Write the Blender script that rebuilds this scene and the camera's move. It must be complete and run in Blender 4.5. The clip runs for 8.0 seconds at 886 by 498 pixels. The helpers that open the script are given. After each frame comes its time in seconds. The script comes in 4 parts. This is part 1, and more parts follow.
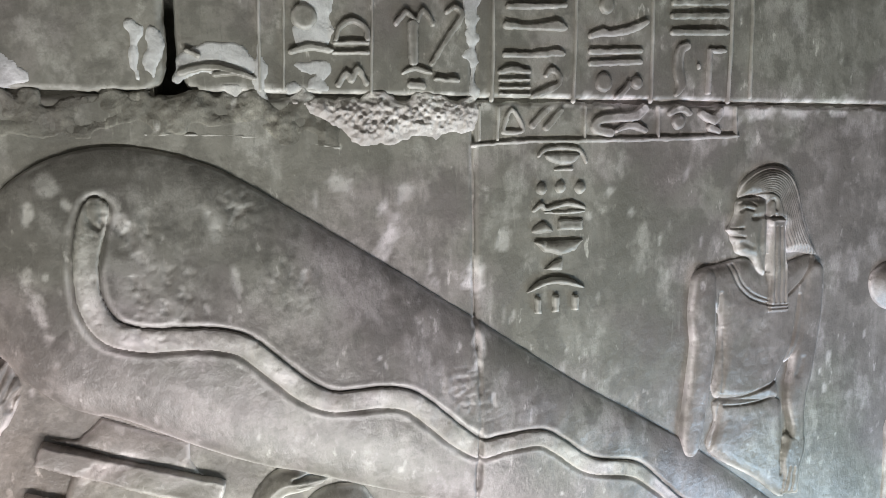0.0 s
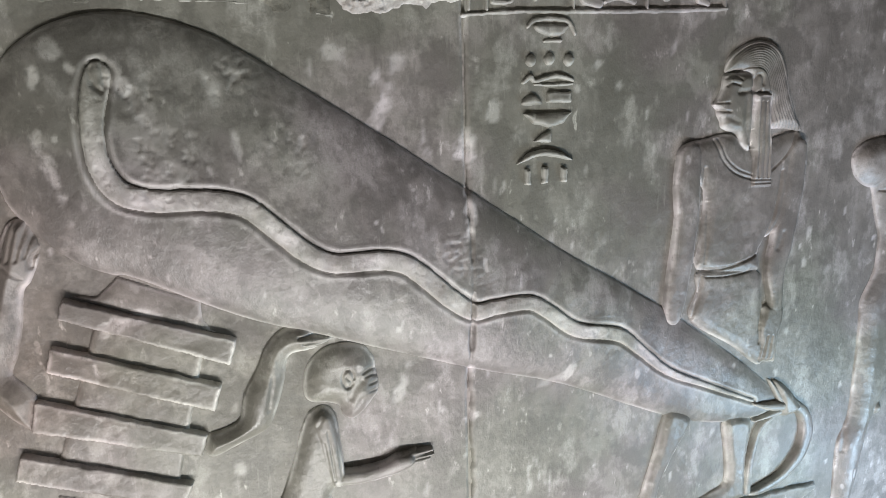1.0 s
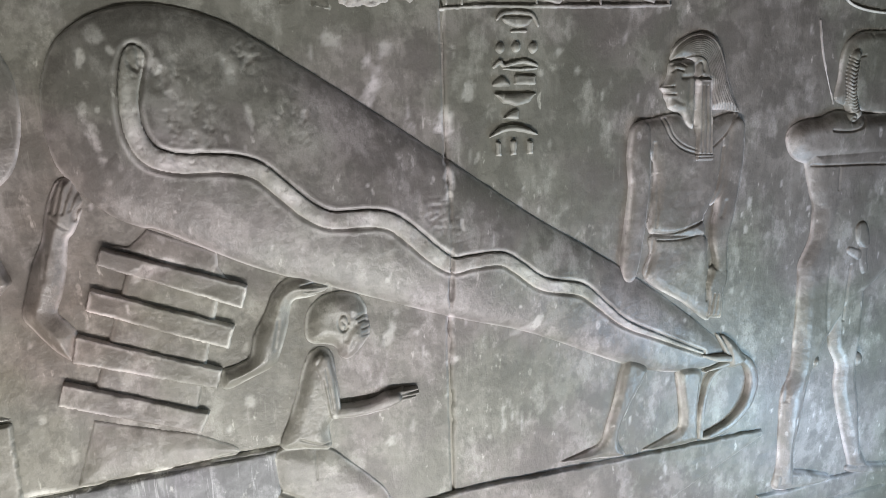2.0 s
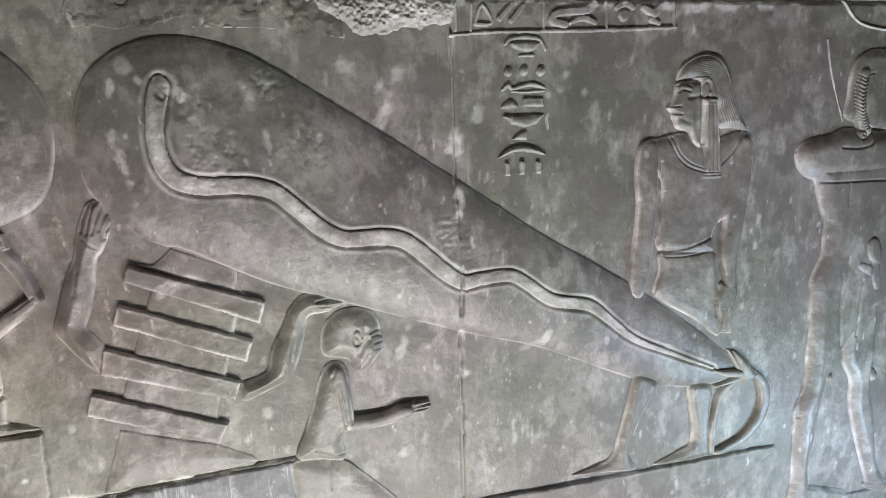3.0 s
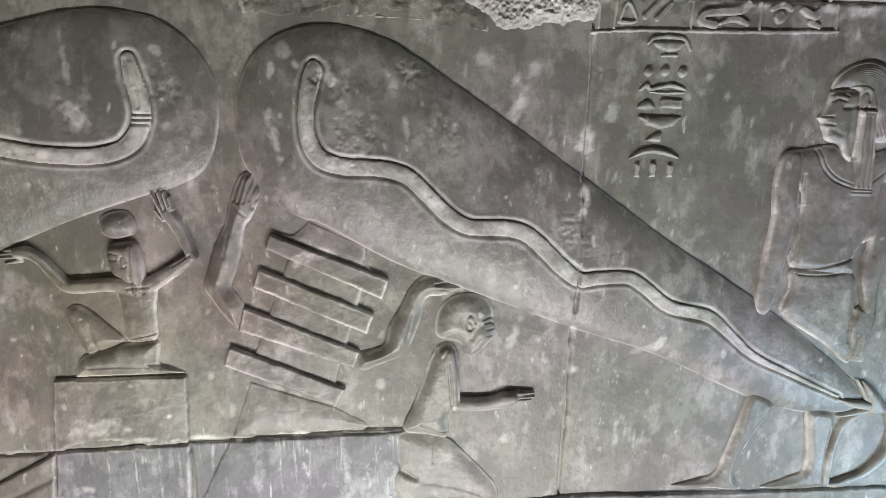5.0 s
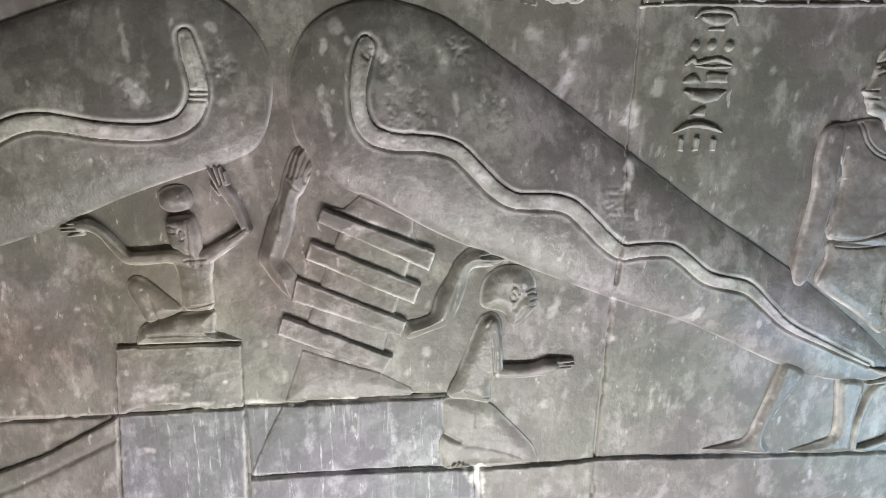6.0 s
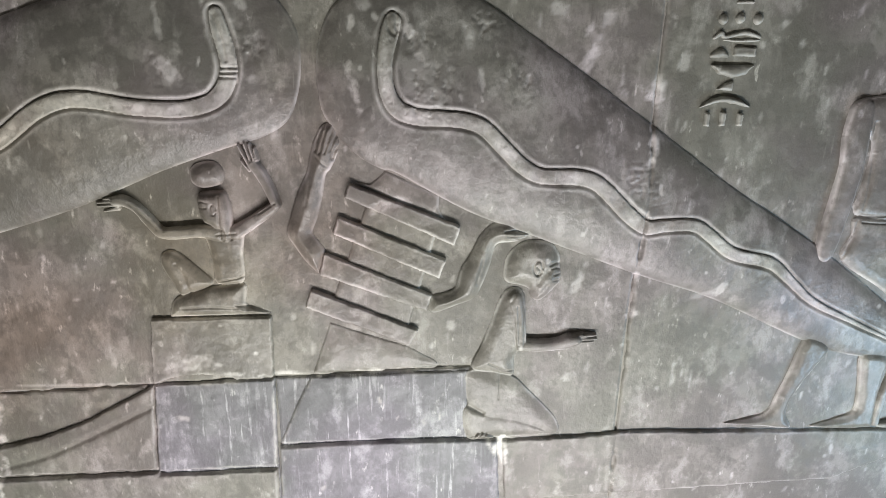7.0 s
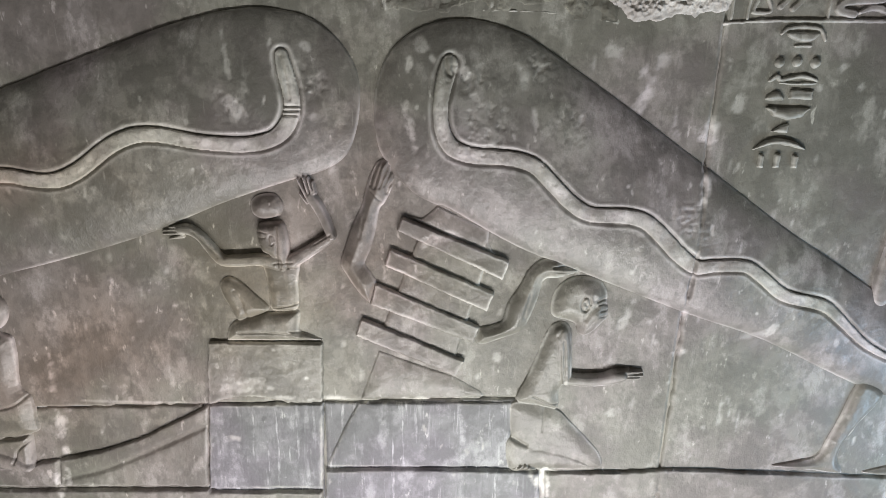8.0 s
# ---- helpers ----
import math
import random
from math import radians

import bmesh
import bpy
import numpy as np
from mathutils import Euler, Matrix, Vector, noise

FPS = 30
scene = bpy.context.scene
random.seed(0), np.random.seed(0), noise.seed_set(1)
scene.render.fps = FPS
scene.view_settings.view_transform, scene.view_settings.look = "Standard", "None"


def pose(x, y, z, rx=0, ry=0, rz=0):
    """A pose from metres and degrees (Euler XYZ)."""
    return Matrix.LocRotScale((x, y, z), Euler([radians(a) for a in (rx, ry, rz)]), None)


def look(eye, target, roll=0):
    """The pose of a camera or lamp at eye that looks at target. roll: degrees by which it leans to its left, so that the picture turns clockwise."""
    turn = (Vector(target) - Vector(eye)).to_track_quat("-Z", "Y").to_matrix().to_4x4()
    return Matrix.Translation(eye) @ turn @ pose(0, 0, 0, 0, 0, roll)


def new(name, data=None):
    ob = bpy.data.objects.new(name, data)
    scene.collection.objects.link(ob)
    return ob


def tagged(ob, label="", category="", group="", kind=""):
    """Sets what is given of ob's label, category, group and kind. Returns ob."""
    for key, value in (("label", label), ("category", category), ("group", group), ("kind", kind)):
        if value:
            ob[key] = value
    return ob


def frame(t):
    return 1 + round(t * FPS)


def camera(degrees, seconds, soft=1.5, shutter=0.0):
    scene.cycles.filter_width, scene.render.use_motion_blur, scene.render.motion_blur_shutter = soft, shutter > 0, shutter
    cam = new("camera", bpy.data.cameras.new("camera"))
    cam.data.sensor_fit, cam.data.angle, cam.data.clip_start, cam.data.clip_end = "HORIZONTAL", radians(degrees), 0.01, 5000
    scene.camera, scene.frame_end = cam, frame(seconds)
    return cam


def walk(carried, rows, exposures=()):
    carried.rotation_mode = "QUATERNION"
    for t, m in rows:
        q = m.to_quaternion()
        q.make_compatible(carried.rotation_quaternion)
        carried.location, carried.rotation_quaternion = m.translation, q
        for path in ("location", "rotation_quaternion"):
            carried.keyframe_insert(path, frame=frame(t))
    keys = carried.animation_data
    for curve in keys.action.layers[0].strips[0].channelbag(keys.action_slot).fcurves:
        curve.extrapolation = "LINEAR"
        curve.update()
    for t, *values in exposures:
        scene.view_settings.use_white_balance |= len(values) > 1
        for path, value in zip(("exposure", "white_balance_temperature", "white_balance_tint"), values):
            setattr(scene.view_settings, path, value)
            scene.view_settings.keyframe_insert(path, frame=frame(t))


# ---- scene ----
cam = camera(71.6, 8.0, soft=0.8)
PATH = [
    (0, (-0.269, -0.766, 1.636), (0.289, 1.137, 1.371), -0.9),
    (0.5, (-0.24, -0.796, 1.594), (0.268, 1.1, 1.208), -1.8),
    (1, (-0.273, -0.819, 1.552), (0.262, 1.051, 1.087), -1.8),
    (1.5, (-0.269, -0.904, 1.507), (0.291, 0.948, 0.999), -2.0),
    (1.7, (-0.284, -0.935, 1.503), (0.273, 0.932, 1.051), -1.8),
    (2.8, (-0.309, -1.0, 1.542), (0.234, 0.876, 1.11), -2.4),
    (3, (-0.289, -1.001, 1.528), (0.204, 0.894, 1.121), -2.3),
    (3.5, (-0.299, -0.994, 1.523), (0.205, 0.897, 1.108), -2.1),
    (4, (-0.287, -1.004, 1.52), (0.144, 0.905, 1.107), -1.9),
    (4.5, (-0.31, -1.002, 1.526), (-0.059, 0.936, 1.101), -1.0),
    (4.7, (-0.32, -1.004, 1.532), (-0.102, 0.935, 1.091), 0.3),
    (5.8, (-0.382, -1.039, 1.572), (-0.25, 0.891, 1.064), 0.8),
    (6, (-0.399, -1.032, 1.563), (-0.245, 0.88, 0.998), 0.9),
    (6.5, (-0.398, -1.035, 1.546), (-0.281, 0.853, 0.895), 0.2),
    (7, (-0.414, -1.048, 1.56), (-0.316, 0.848, 0.93), 0.5),
    (7.5, (-0.419, -1.065, 1.578), (-0.426, 0.857, 1.027), 0.7),
    (8, (-0.44, -1.057, 1.602), (-0.457, 0.853, 1.01), 0.9),
]
walk(cam, [(t, look(eye, target, roll)) for t, eye, target, roll in PATH], exposures=[(0.0, 0.35), (0.6, 0.15), (1.2, 0.08), (2.0, 0.0), (8.0, 0.0)])

# ---- light ----
world = bpy.data.worlds.new("world")
scene.world = world
world.use_nodes = True
world.node_tree.nodes["Background"].inputs[0].default_value = (0.6, 0.65, 0.7, 1)
world.node_tree.nodes["Background"].inputs[1].default_value = 0.02


def lamp(name, eye, target, size, watts, colour):
    data = bpy.data.lights.new(name, "AREA")
    data.shape, data.size, data.size_y, data.energy, data.color = "RECTANGLE", size[0], size[1], watts, colour
    ob = new(name, data)
    ob.matrix_world = look(eye, target)
    return ob


# unseen lamps low in the passage: two as shadows above every carved edge and the lower-right glow show, the last a fill
lamp("unseen_low_lamp", (1.00, -0.52, 0.62), (0.50, 0.0, 1.10), (0.30, 0.12), 5.8, (0.54, 0.77, 1.0))
lamp("unseen_low_lamp", (-0.15, -1.12, 0.06), (-0.30, 0.0, 1.95), (1.3, 0.05), 33.5, (0.985, 0.965, 0.965))
# weak warm fill added to brighten the left end, no fixture behind it
lamp("unseen_low_lamp", (-1.10, -1.12, 0.06), (-1.0, 0.0, 1.95), (0.6, 0.05), 9.0, (0.99, 0.965, 0.95))


# ---- materials ----
def stone(name, dark, mid, pale, rough=0.55, streak=0.5, relief=0.5, fleck=0.5, spec=0.5):
    """Worn sandstone: broad stains, fine grain, pale vertical wash, small flecks and scratches, in world metres."""
    m = bpy.data.materials.new(name)
    m.use_nodes = True
    nt = m.node_tree
    n, l = nt.nodes, nt.links
    bsdf = n["Principled BSDF"]
    geo = n.new("ShaderNodeNewGeometry")

    def tex(scale, detail, stretch=(1, 1, 1), roughness=0.6, shift=0.0):
        mp = n.new("ShaderNodeMapping")
        mp.inputs["Scale"].default_value = stretch
        mp.inputs["Location"].default_value = (shift, shift * 0.7, shift * 1.3)
        l.new(geo.outputs["Position"], mp.inputs["Vector"])
        t = n.new("ShaderNodeTexNoise")
        t.inputs["Scale"].default_value, t.inputs["Detail"].default_value, t.inputs["Roughness"].default_value = scale, detail, roughness
        l.new(mp.outputs[0], t.inputs["Vector"])
        return t.outputs["Fac"]

    def step(src, lo, hi):
        r = n.new("ShaderNodeMapRange")
        r.interpolation_type = "SMOOTHSTEP"
        r.inputs["From Min"].default_value, r.inputs["From Max"].default_value = lo, hi
        l.new(src, r.inputs["Value"])
        return r.outputs[0]

    def mult(a, b):
        x = n.new("ShaderNodeMath")
        x.operation = "MULTIPLY"
        l.new(a, x.inputs[0])
        if isinstance(b, float):
            x.inputs[1].default_value = b
        else:
            l.new(b, x.inputs[1])
        return x.outputs[0]

    def mix(fac, a, b):
        x = n.new("ShaderNodeMix")
        x.data_type = "RGBA"
        l.new(fac, x.inputs["Factor"])
        for k, c in (("A", a), ("B", b)):
            i = [s for s in x.inputs if s.name == k and s.type == "RGBA"][0]
            if isinstance(c, tuple):
                i.default_value = (*c, 1)
            else:
                l.new(c, i)
        return [s for s in x.outputs if s.type == "RGBA"][0]

    c = mix(step(tex(5.0, 5), 0.38, 0.62), tuple(v * 0.9 for v in dark), mid)
    c = mix(mult(step(tex(3.3, 4, (1, 1, 0.6), shift=71.0), 0.50, 0.66), 0.65), c, tuple(v * 0.58 for v in dark))
    c = mix(mult(step(tex(16.0, 6, shift=3.1), 0.54, 0.72), 0.55), c, pale)
    c = mix(mult(step(tex(22.0, 4, (1.4, 1.4, 0.16), shift=7.7), 0.57, 0.72), streak), c, pale)
    if streak >= 1.0:
        c = mix(mult(step(tex(95.0, 4, (1, 1, 0.07), 0.6, 121.0), 0.58, 0.66), 0.8), c, tuple(min(0.75, v * 1.25) for v in pale))
        c = mix(mult(step(tex(60.0, 4, (1, 1, 0.10), 0.6, 131.0), 0.56, 0.68), 0.5), c, tuple(v * 0.8 for v in dark))
    c = mix(mult(step(tex(60.0, 3, (1, 1, 0.45), shift=12.3), 0.64, 0.74), fleck * 0.95), c, tuple(min(0.75, v * 1.5) for v in pale))
    c = mix(mult(step(tex(27.0, 6, shift=21.0), 0.60, 0.74), fleck * 0.8), c, tuple(min(0.75, v * 1.25) for v in pale))
    c = mix(mult(step(tex(9.0, 6, shift=33.0), 0.58, 0.70), 0.45), c, tuple(v * 0.7 for v in dark))
    c = mix(mult(step(tex(14.0, 5, shift=81.0), 0.50, 0.60), 0.8), c, tuple(v * 0.66 for v in dark))
    c = mix(mult(step(tex(13.0, 5, (1, 1, 0.6), shift=91.0), 0.54, 0.64), 0.68), c, tuple(v * 0.95 for v in pale))
    c = mix(mult(step(tex(42.0, 7, (1, 1, 0.7), 0.7, 61.0), 0.44, 0.60), 0.62), c, tuple(v * 0.68 for v in dark))
    c = mix(mult(step(tex(420.0, 3), 0.35, 0.75), 0.4), c, dark)
    c = mix(mult(step(geo.outputs["Pointiness"], 0.53, 0.62), 0.55), c, tuple(min(0.75, v * 1.2) for v in pale))
    scratch = mult(step(tex(1.0, 3, (190, 190, 16), shift=5.0), 0.60, 0.70), step(tex(7.0, 3, shift=41.0), 0.46, 0.62))
    c = mix(mult(scratch, 0.22), c, pale)
    worn_lit_mark = n.new("ShaderNodeAttribute")
    worn_lit_mark.attribute_name = "worn_lit_mark"
    tick = mult(step(tex(1.0, 3, (210, 210, 22), shift=15.0), 0.61, 0.69), step(tex(6.0, 3, shift=101.0), 0.50, 0.62))
    c = mix(mult(tick, 0.3), c, tuple(v * 0.5 for v in dark))
    c = mix(mult(worn_lit_mark.outputs["Fac"], step(tex(95.0, 6, (1, 1, 0.6), 0.75, 111.0), 0.24, 0.50)), c, (0.68, 0.66, 0.64))
    hue = n.new("ShaderNodeMix")
    hue.data_type, hue.blend_type = "RGBA", "MULTIPLY"
    hue.inputs["Factor"].default_value = 1.0
    ins = [s for s in hue.inputs if s.type == "RGBA"]
    l.new(c, ins[0])
    l.new(mix(step(tex(3.2, 4, shift=51.0), 0.40, 0.60), (0.97, 1.0, 0.94), (1.035, 0.98, 1.02)), ins[1])
    brown_tint = n.new("ShaderNodeAttribute")
    brown_tint.attribute_name = "brown_tint"
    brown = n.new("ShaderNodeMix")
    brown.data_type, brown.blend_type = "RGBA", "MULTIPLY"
    l.new(brown_tint.outputs["Fac"], brown.inputs["Factor"])
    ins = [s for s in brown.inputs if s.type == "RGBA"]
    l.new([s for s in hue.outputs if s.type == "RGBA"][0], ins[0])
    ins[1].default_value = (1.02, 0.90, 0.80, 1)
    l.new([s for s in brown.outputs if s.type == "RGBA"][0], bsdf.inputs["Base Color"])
    r = n.new("ShaderNodeMapRange")
    r.inputs["To Min"].default_value, r.inputs["To Max"].default_value = rough - 0.10, rough + 0.16
    l.new(tex(11.0, 5, shift=4.4), r.inputs["Value"])
    l.new(r.outputs[0], bsdf.inputs["Roughness"])
    bsdf.inputs["Specular IOR Level"].default_value = spec
    coarse, fine = n.new("ShaderNodeBump"), n.new("ShaderNodeBump")
    coarse.inputs["Strength"].default_value, coarse.inputs["Distance"].default_value = min(1.0, relief * 1.35), 0.006
    fine.inputs["Strength"].default_value, fine.inputs["Distance"].default_value = relief * 0.4, 0.0010
    l.new(tex(45.0, 7, (1, 1, 0.8), 0.62, 2.2), coarse.inputs["Height"])
    l.new(tex(300.0, 4), fine.inputs["Height"])
    l.new(coarse.outputs[0], fine.inputs["Normal"])
    l.new(fine.outputs[0], bsdf.inputs["Normal"])
    return m


WALL = stone("sandstone", (0.215, 0.205, 0.18), (0.31, 0.297, 0.268), (0.46, 0.445, 0.415), 0.46, 0.16, 0.32, 0.8)
BULB = stone("smooth_sandstone", (0.19, 0.18, 0.163), (0.285, 0.272, 0.252), (0.42, 0.405, 0.385), 0.39, 0.16, 0.32, 0.65, 0.6)
FIGURE = stone("polished_sandstone", (0.225, 0.212, 0.187), (0.315, 0.30, 0.272), (0.46, 0.445, 0.415), 0.39, 0.12, 0.28, 0.55, 0.6)
SNAKE = stone("worn_pale_sandstone", (0.30, 0.288, 0.258), (0.46, 0.445, 0.41), (0.64, 0.62, 0.58), 0.55, 0.2, 0.45, 0.5)
WASHED = stone("washed_sandstone", (0.20, 0.20, 0.214), (0.275, 0.275, 0.294), (0.50, 0.50, 0.53), 0.5, 1.0, 0.35, 0.8)
ERODED = stone("eroded_sandstone", (0.17, 0.16, 0.138), (0.29, 0.277, 0.245), (0.45, 0.43, 0.38), 0.8, 0.1, 0.9, 0.5, 0.3)
BROKEN = stone("broken_pale_stone", (0.58, 0.53, 0.525), (0.74, 0.70, 0.695), (0.82, 0.79, 0.785), 0.85, 0.0, 1.0, 0.3, 0.3)
PLASTER = stone("white_plaster", (0.56, 0.555, 0.56), (0.70, 0.70, 0.71), (0.80, 0.80, 0.82), 0.8, 0.2, 0.5, 0.2, 0.3)
SCAR = stone("scuffed_pale_stone", (0.34, 0.325, 0.30), (0.45, 0.435, 0.41), (0.60, 0.585, 0.56), 0.8, 0.2, 0.8, 0.4, 0.3)
DUST = stone("joint_mortar", (0.12, 0.11, 0.095), (0.22, 0.205, 0.18), (0.50, 0.48, 0.45), 0.9, 0.3, 0.8, 0.6, 0.2)
ROUGH = stone("rough_stone", (0.09, 0.085, 0.075), (0.14, 0.132, 0.12), (0.20, 0.19, 0.175), 0.8, 0.3, 0.8, 0.3, 0.3)


# ---- carving ----
def fbm(u, v, size, octaves=4, seed=0):
    """Smooth value noise, about -1 to 1, over wall coordinates in metres."""
    total, amp, norm = np.zeros_like(u), 1.0, 0.0
    for o in range(octaves):
        rng = np.random.RandomState(seed * 31 + o)
        grid = rng.rand(64, 64) * 2 - 1
        x, y = u / size + 17.3 * o, v / size + 9.1 * o
        i, j = np.floor(x).astype(int), np.floor(y).astype(int)
        fx, fy = x - i, y - j
        fx, fy = fx * fx * (3 - 2 * fx), fy * fy * (3 - 2 * fy)
        a, b = grid[i % 64, j % 64], grid[(i + 1) % 64, j % 64]
        c, d = grid[i % 64, (j + 1) % 64], grid[(i + 1) % 64, (j + 1) % 64]
        total += amp * ((a * (1 - fx) + b * fx) * (1 - fy) + (c * (1 - fx) + d * fx) * fy)
        norm, amp, size = norm + amp, amp * 0.5, size * 0.5
    return total / norm * 1.6


def spline(pts, closed=True, n=5):
    """A smooth curve through the given points."""
    p, out = np.array(pts, float), []
    k = len(p)
    for i in range(k if closed else k - 1):
        a, b, c, d = (p[(i + q) % k] if closed else p[min(max(i + q, 0), k - 1)] for q in (-1, 0, 1, 2))
        for s in np.arange(n) / n:
            out.append(0.5 * (2 * b + (c - a) * s + (2 * a - 5 * b + 4 * c - d) * s * s + (3 * b - a - 3 * c + d) * s ** 3))
    if not closed:
        out.append(p[-1])
    return np.array(out)


def inside(u, v, poly):
    """Distance inside (plus) or outside (minus) a closed outline."""
    d, odd = np.full(u.shape, 1e9), np.zeros(u.shape, bool)
    for (ax, ay), (bx, by) in zip(poly, np.roll(poly, -1, axis=0)):
        ex, ey = bx - ax, by - ay
        s = np.clip(((u - ax) * ex + (v - ay) * ey) / max(ex * ex + ey * ey, 1e-12), 0, 1)
        d = np.minimum(d, (u - ax - s * ex) ** 2 + (v - ay - s * ey) ** 2)
        if ay != by:
            odd ^= ((ay > v) != (by > v)) & (u < (bx - ax) * (v - ay) / (by - ay) + ax)
    return np.where(odd, 1, -1) * np.sqrt(d)


def along(u, v, line):
    """Distance to a line and, for lines with radii, the dome over it."""
    best, dome = np.full(u.shape, -1e9), np.zeros(u.shape)
    for a, b in zip(line[:-1], line[1:]):
        ex, ey = b[0] - a[0], b[1] - a[1]
        s = np.clip(((u - a[0]) * ex + (v - a[1]) * ey) / max(ex * ex + ey * ey, 1e-12), 0, 1)
        d = np.hypot(u - a[0] - s * ex, v - a[1] - s * ey)
        r = (a[2] + s * (b[2] - a[2])) if len(a) > 2 else 0.0
        best = np.maximum(best, r - d)
        if len(a) > 2:
            dome = np.maximum(dome, np.minimum(1, r / 0.008) * np.sqrt(np.clip(1 - (d / np.maximum(r, 1e-5)) ** 3, 0, 1)))
    return best, dome


# pale marks of the stone skin: bruises, scuffs, chips, and light painted along joint lips: centre, half sizes, lean,
# strength
PALE_MARKS = []
PALE_MARKS += [((-0.114, 1.563), 0.012, 0.045, -18, 0.8), ((-0.095, 1.605), 0.010, 0.028, -25, 0.5), ((-0.173, 1.613), 0.012, 0.016, 0, 0.5), ((-0.059, 1.508), 0.005, 0.022, 12, 0.5), ((-0.056, 1.489), 0.010, 0.009, 0, 0.5), ((0.042, 1.533), 0.007, 0.018, -15, 0.5), ((0.201, 1.596), 0.008, 0.009, 0, 0.5), ((0.238, 1.568), 0.005, 0.007, 0, 0.5)]
PALE_MARKS += [((0.286, 1.521), 0.003, 0.010, 0, 0.5), ((0.077, 1.512), 0.004, 0.007, 20, 0.5), ((0.127, 1.116), 0.030, 0.007, 25, 0.3), ((0.155, 1.128), 0.006, 0.018, -30, 0.5), ((-0.110, 1.142), 0.006, 0.016, -20, 0.5), ((-0.051, 1.108), 0.003, 0.015, 12, 0.5), ((0.094, 0.969), 0.004, 0.026, 5, 0.5), ((0.114, 0.948), 0.002, 0.020, 5, 0.5)]
PALE_MARKS += [((-0.120, 0.945), 0.014, 0.007, 40, 0.5), ((-0.094, 1.181), 0.006, 0.007, 0, 0.5), ((-0.971, 1.001), 0.003, 0.024, 4, 0.5), ((-1.066, 0.972), 0.004, 0.014, -35, 0.5), ((-0.992, 1.183), 0.006, 0.006, 0, 0.5), ((-1.016, 1.122), 0.006, 0.003, 0, 0.5), ((-0.855, 0.875), 0.015, 0.006, 8, 0.5), ((-0.824, 0.986), 0.050, 0.016, 0, 0.5)]
PALE_MARKS += [((-0.114, 1.133), 0.007, 0.012, -20, 0.5), ((-0.343, 1.058), 0.007, 0.009, 0, 0.5), ((-0.063, 1.140), 0.003, 0.006, 0, 0.5), ((-0.117, 0.941), 0.012, 0.006, 35, 0.5), ((0.096, 0.933), 0.004, 0.022, 3, 0.5), ((0.131, 0.940), 0.003, 0.020, 3, 0.5), ((-0.406, 0.990), 0.006, 0.016, 0, 0.5), ((-0.603, 1.016), 0.003, 0.010, 0, 0.5)]
PALE_MARKS += [((-1.208, 0.882), 0.006, 0.050, 0, 1.0), ((-1.229, 0.733), 0.005, 0.040, 0, 1.0), ((-0.491, 1.619), 0.008, 0.012, 40, 0.5), ((-0.472, 1.601), 0.009, 0.004, -40, 0.5), ((-0.323, 1.581), 0.010, 0.020, 25, 0.5), ((-0.248, 1.584), 0.008, 0.010, 0, 0.5), ((-0.300, 1.504), 0.005, 0.018, 5, 0.5), ((-0.389, 1.478), 0.026, 0.012, 10, 0.22)]
PALE_MARKS += [((-0.406, 1.544), 0.016, 0.005, -30, 0.5), ((-0.804, 1.592), 0.005, 0.030, 8, 0.5), ((-0.796, 1.519), 0.012, 0.020, 20, 0.5), ((-0.668, 1.507), 0.009, 0.007, 0, 0.5), ((-0.677, 1.616), 0.007, 0.008, 0, 0.5), ((-0.671, 1.430), 0.006, 0.007, 0, 0.5), ((0.003, 1.496), 0.010, 0.013, 0, 1.0), ((0.001, 1.478), 0.012, 0.004, 0, 1.0)]
PALE_MARKS += [((0.001, 1.396), 0.008, 0.010, 0, 1.0), ((-0.003, 1.372), 0.005, 0.008, 0, 1.0), ((-0.002, 1.159), 0.006, 0.010, 0, 1.0), ((-0.005, 1.076), 0.008, 0.005, 0, 1.0), ((-0.011, 1.031), 0.004, 0.012, 0, 1.0), ((-0.001, 1.654), 0.004, 0.012, 0, 1.0), ((-0.238, 0.787), 0.010, 0.016, 0, 1.0), ((-0.247, 0.811), 0.014, 0.006, 0, 1.0)]
PALE_MARKS += [((-0.445, 1.505), .05, .006, 70, 0.22), ((-0.409, 1.516), .030, .030, 0, 0.22), ((-0.505, 1.483), .008, .04, 10, 0.6), ((-0.414, 1.577), .02, .01, -30, 0.6), ((-0.054, 1.325), .02, .012, 0, 0.22), ((-0.017, 1.334), .03, .012, 80, 0.22), ((0.298, 1.482), .003, .02, 0, 0.6), ((-0.143, 1.342), .02, .008, 0, 0.6)]
# joint strips: chipped edges plus painted light on the upper blocks' undersides
PALE_MARKS += [((-0.759, 0.969), .03, .006, 0, 0.6), ((-0.648, 0.962), .06, .006, 0, 0.95), ((-0.471, 0.968), .08, .006, 0, 0.95), ((-0.361, 0.969), .05, .006, 0, 0.95), ((-1.061, 0.948), .10, .003, 0, 0.6), ((0.566, 1.718), .14, .007, 3, 1.0), ((0.130, 1.719), .14, .006, 0, 1.0), ((-0.199, 1.724), .10, .007, -3, 0.9)]
PALE_MARKS += [((-0.454, 1.297), .03, .010, 20, 0.6), ((-0.385, 1.477), .02, .02, 0, 0.22)]
# small chips and ticks all over the wall
CHIPS = random.Random(8)
for _ in range(260):
    PALE_MARKS.append(((CHIPS.uniform(-1.45, 1.15), CHIPS.uniform(0.62, 1.72)), CHIPS.uniform(0.0015, 0.0045), CHIPS.uniform(0.003, 0.011), CHIPS.gauss(0, 16), CHIPS.uniform(0.25, 0.7)))
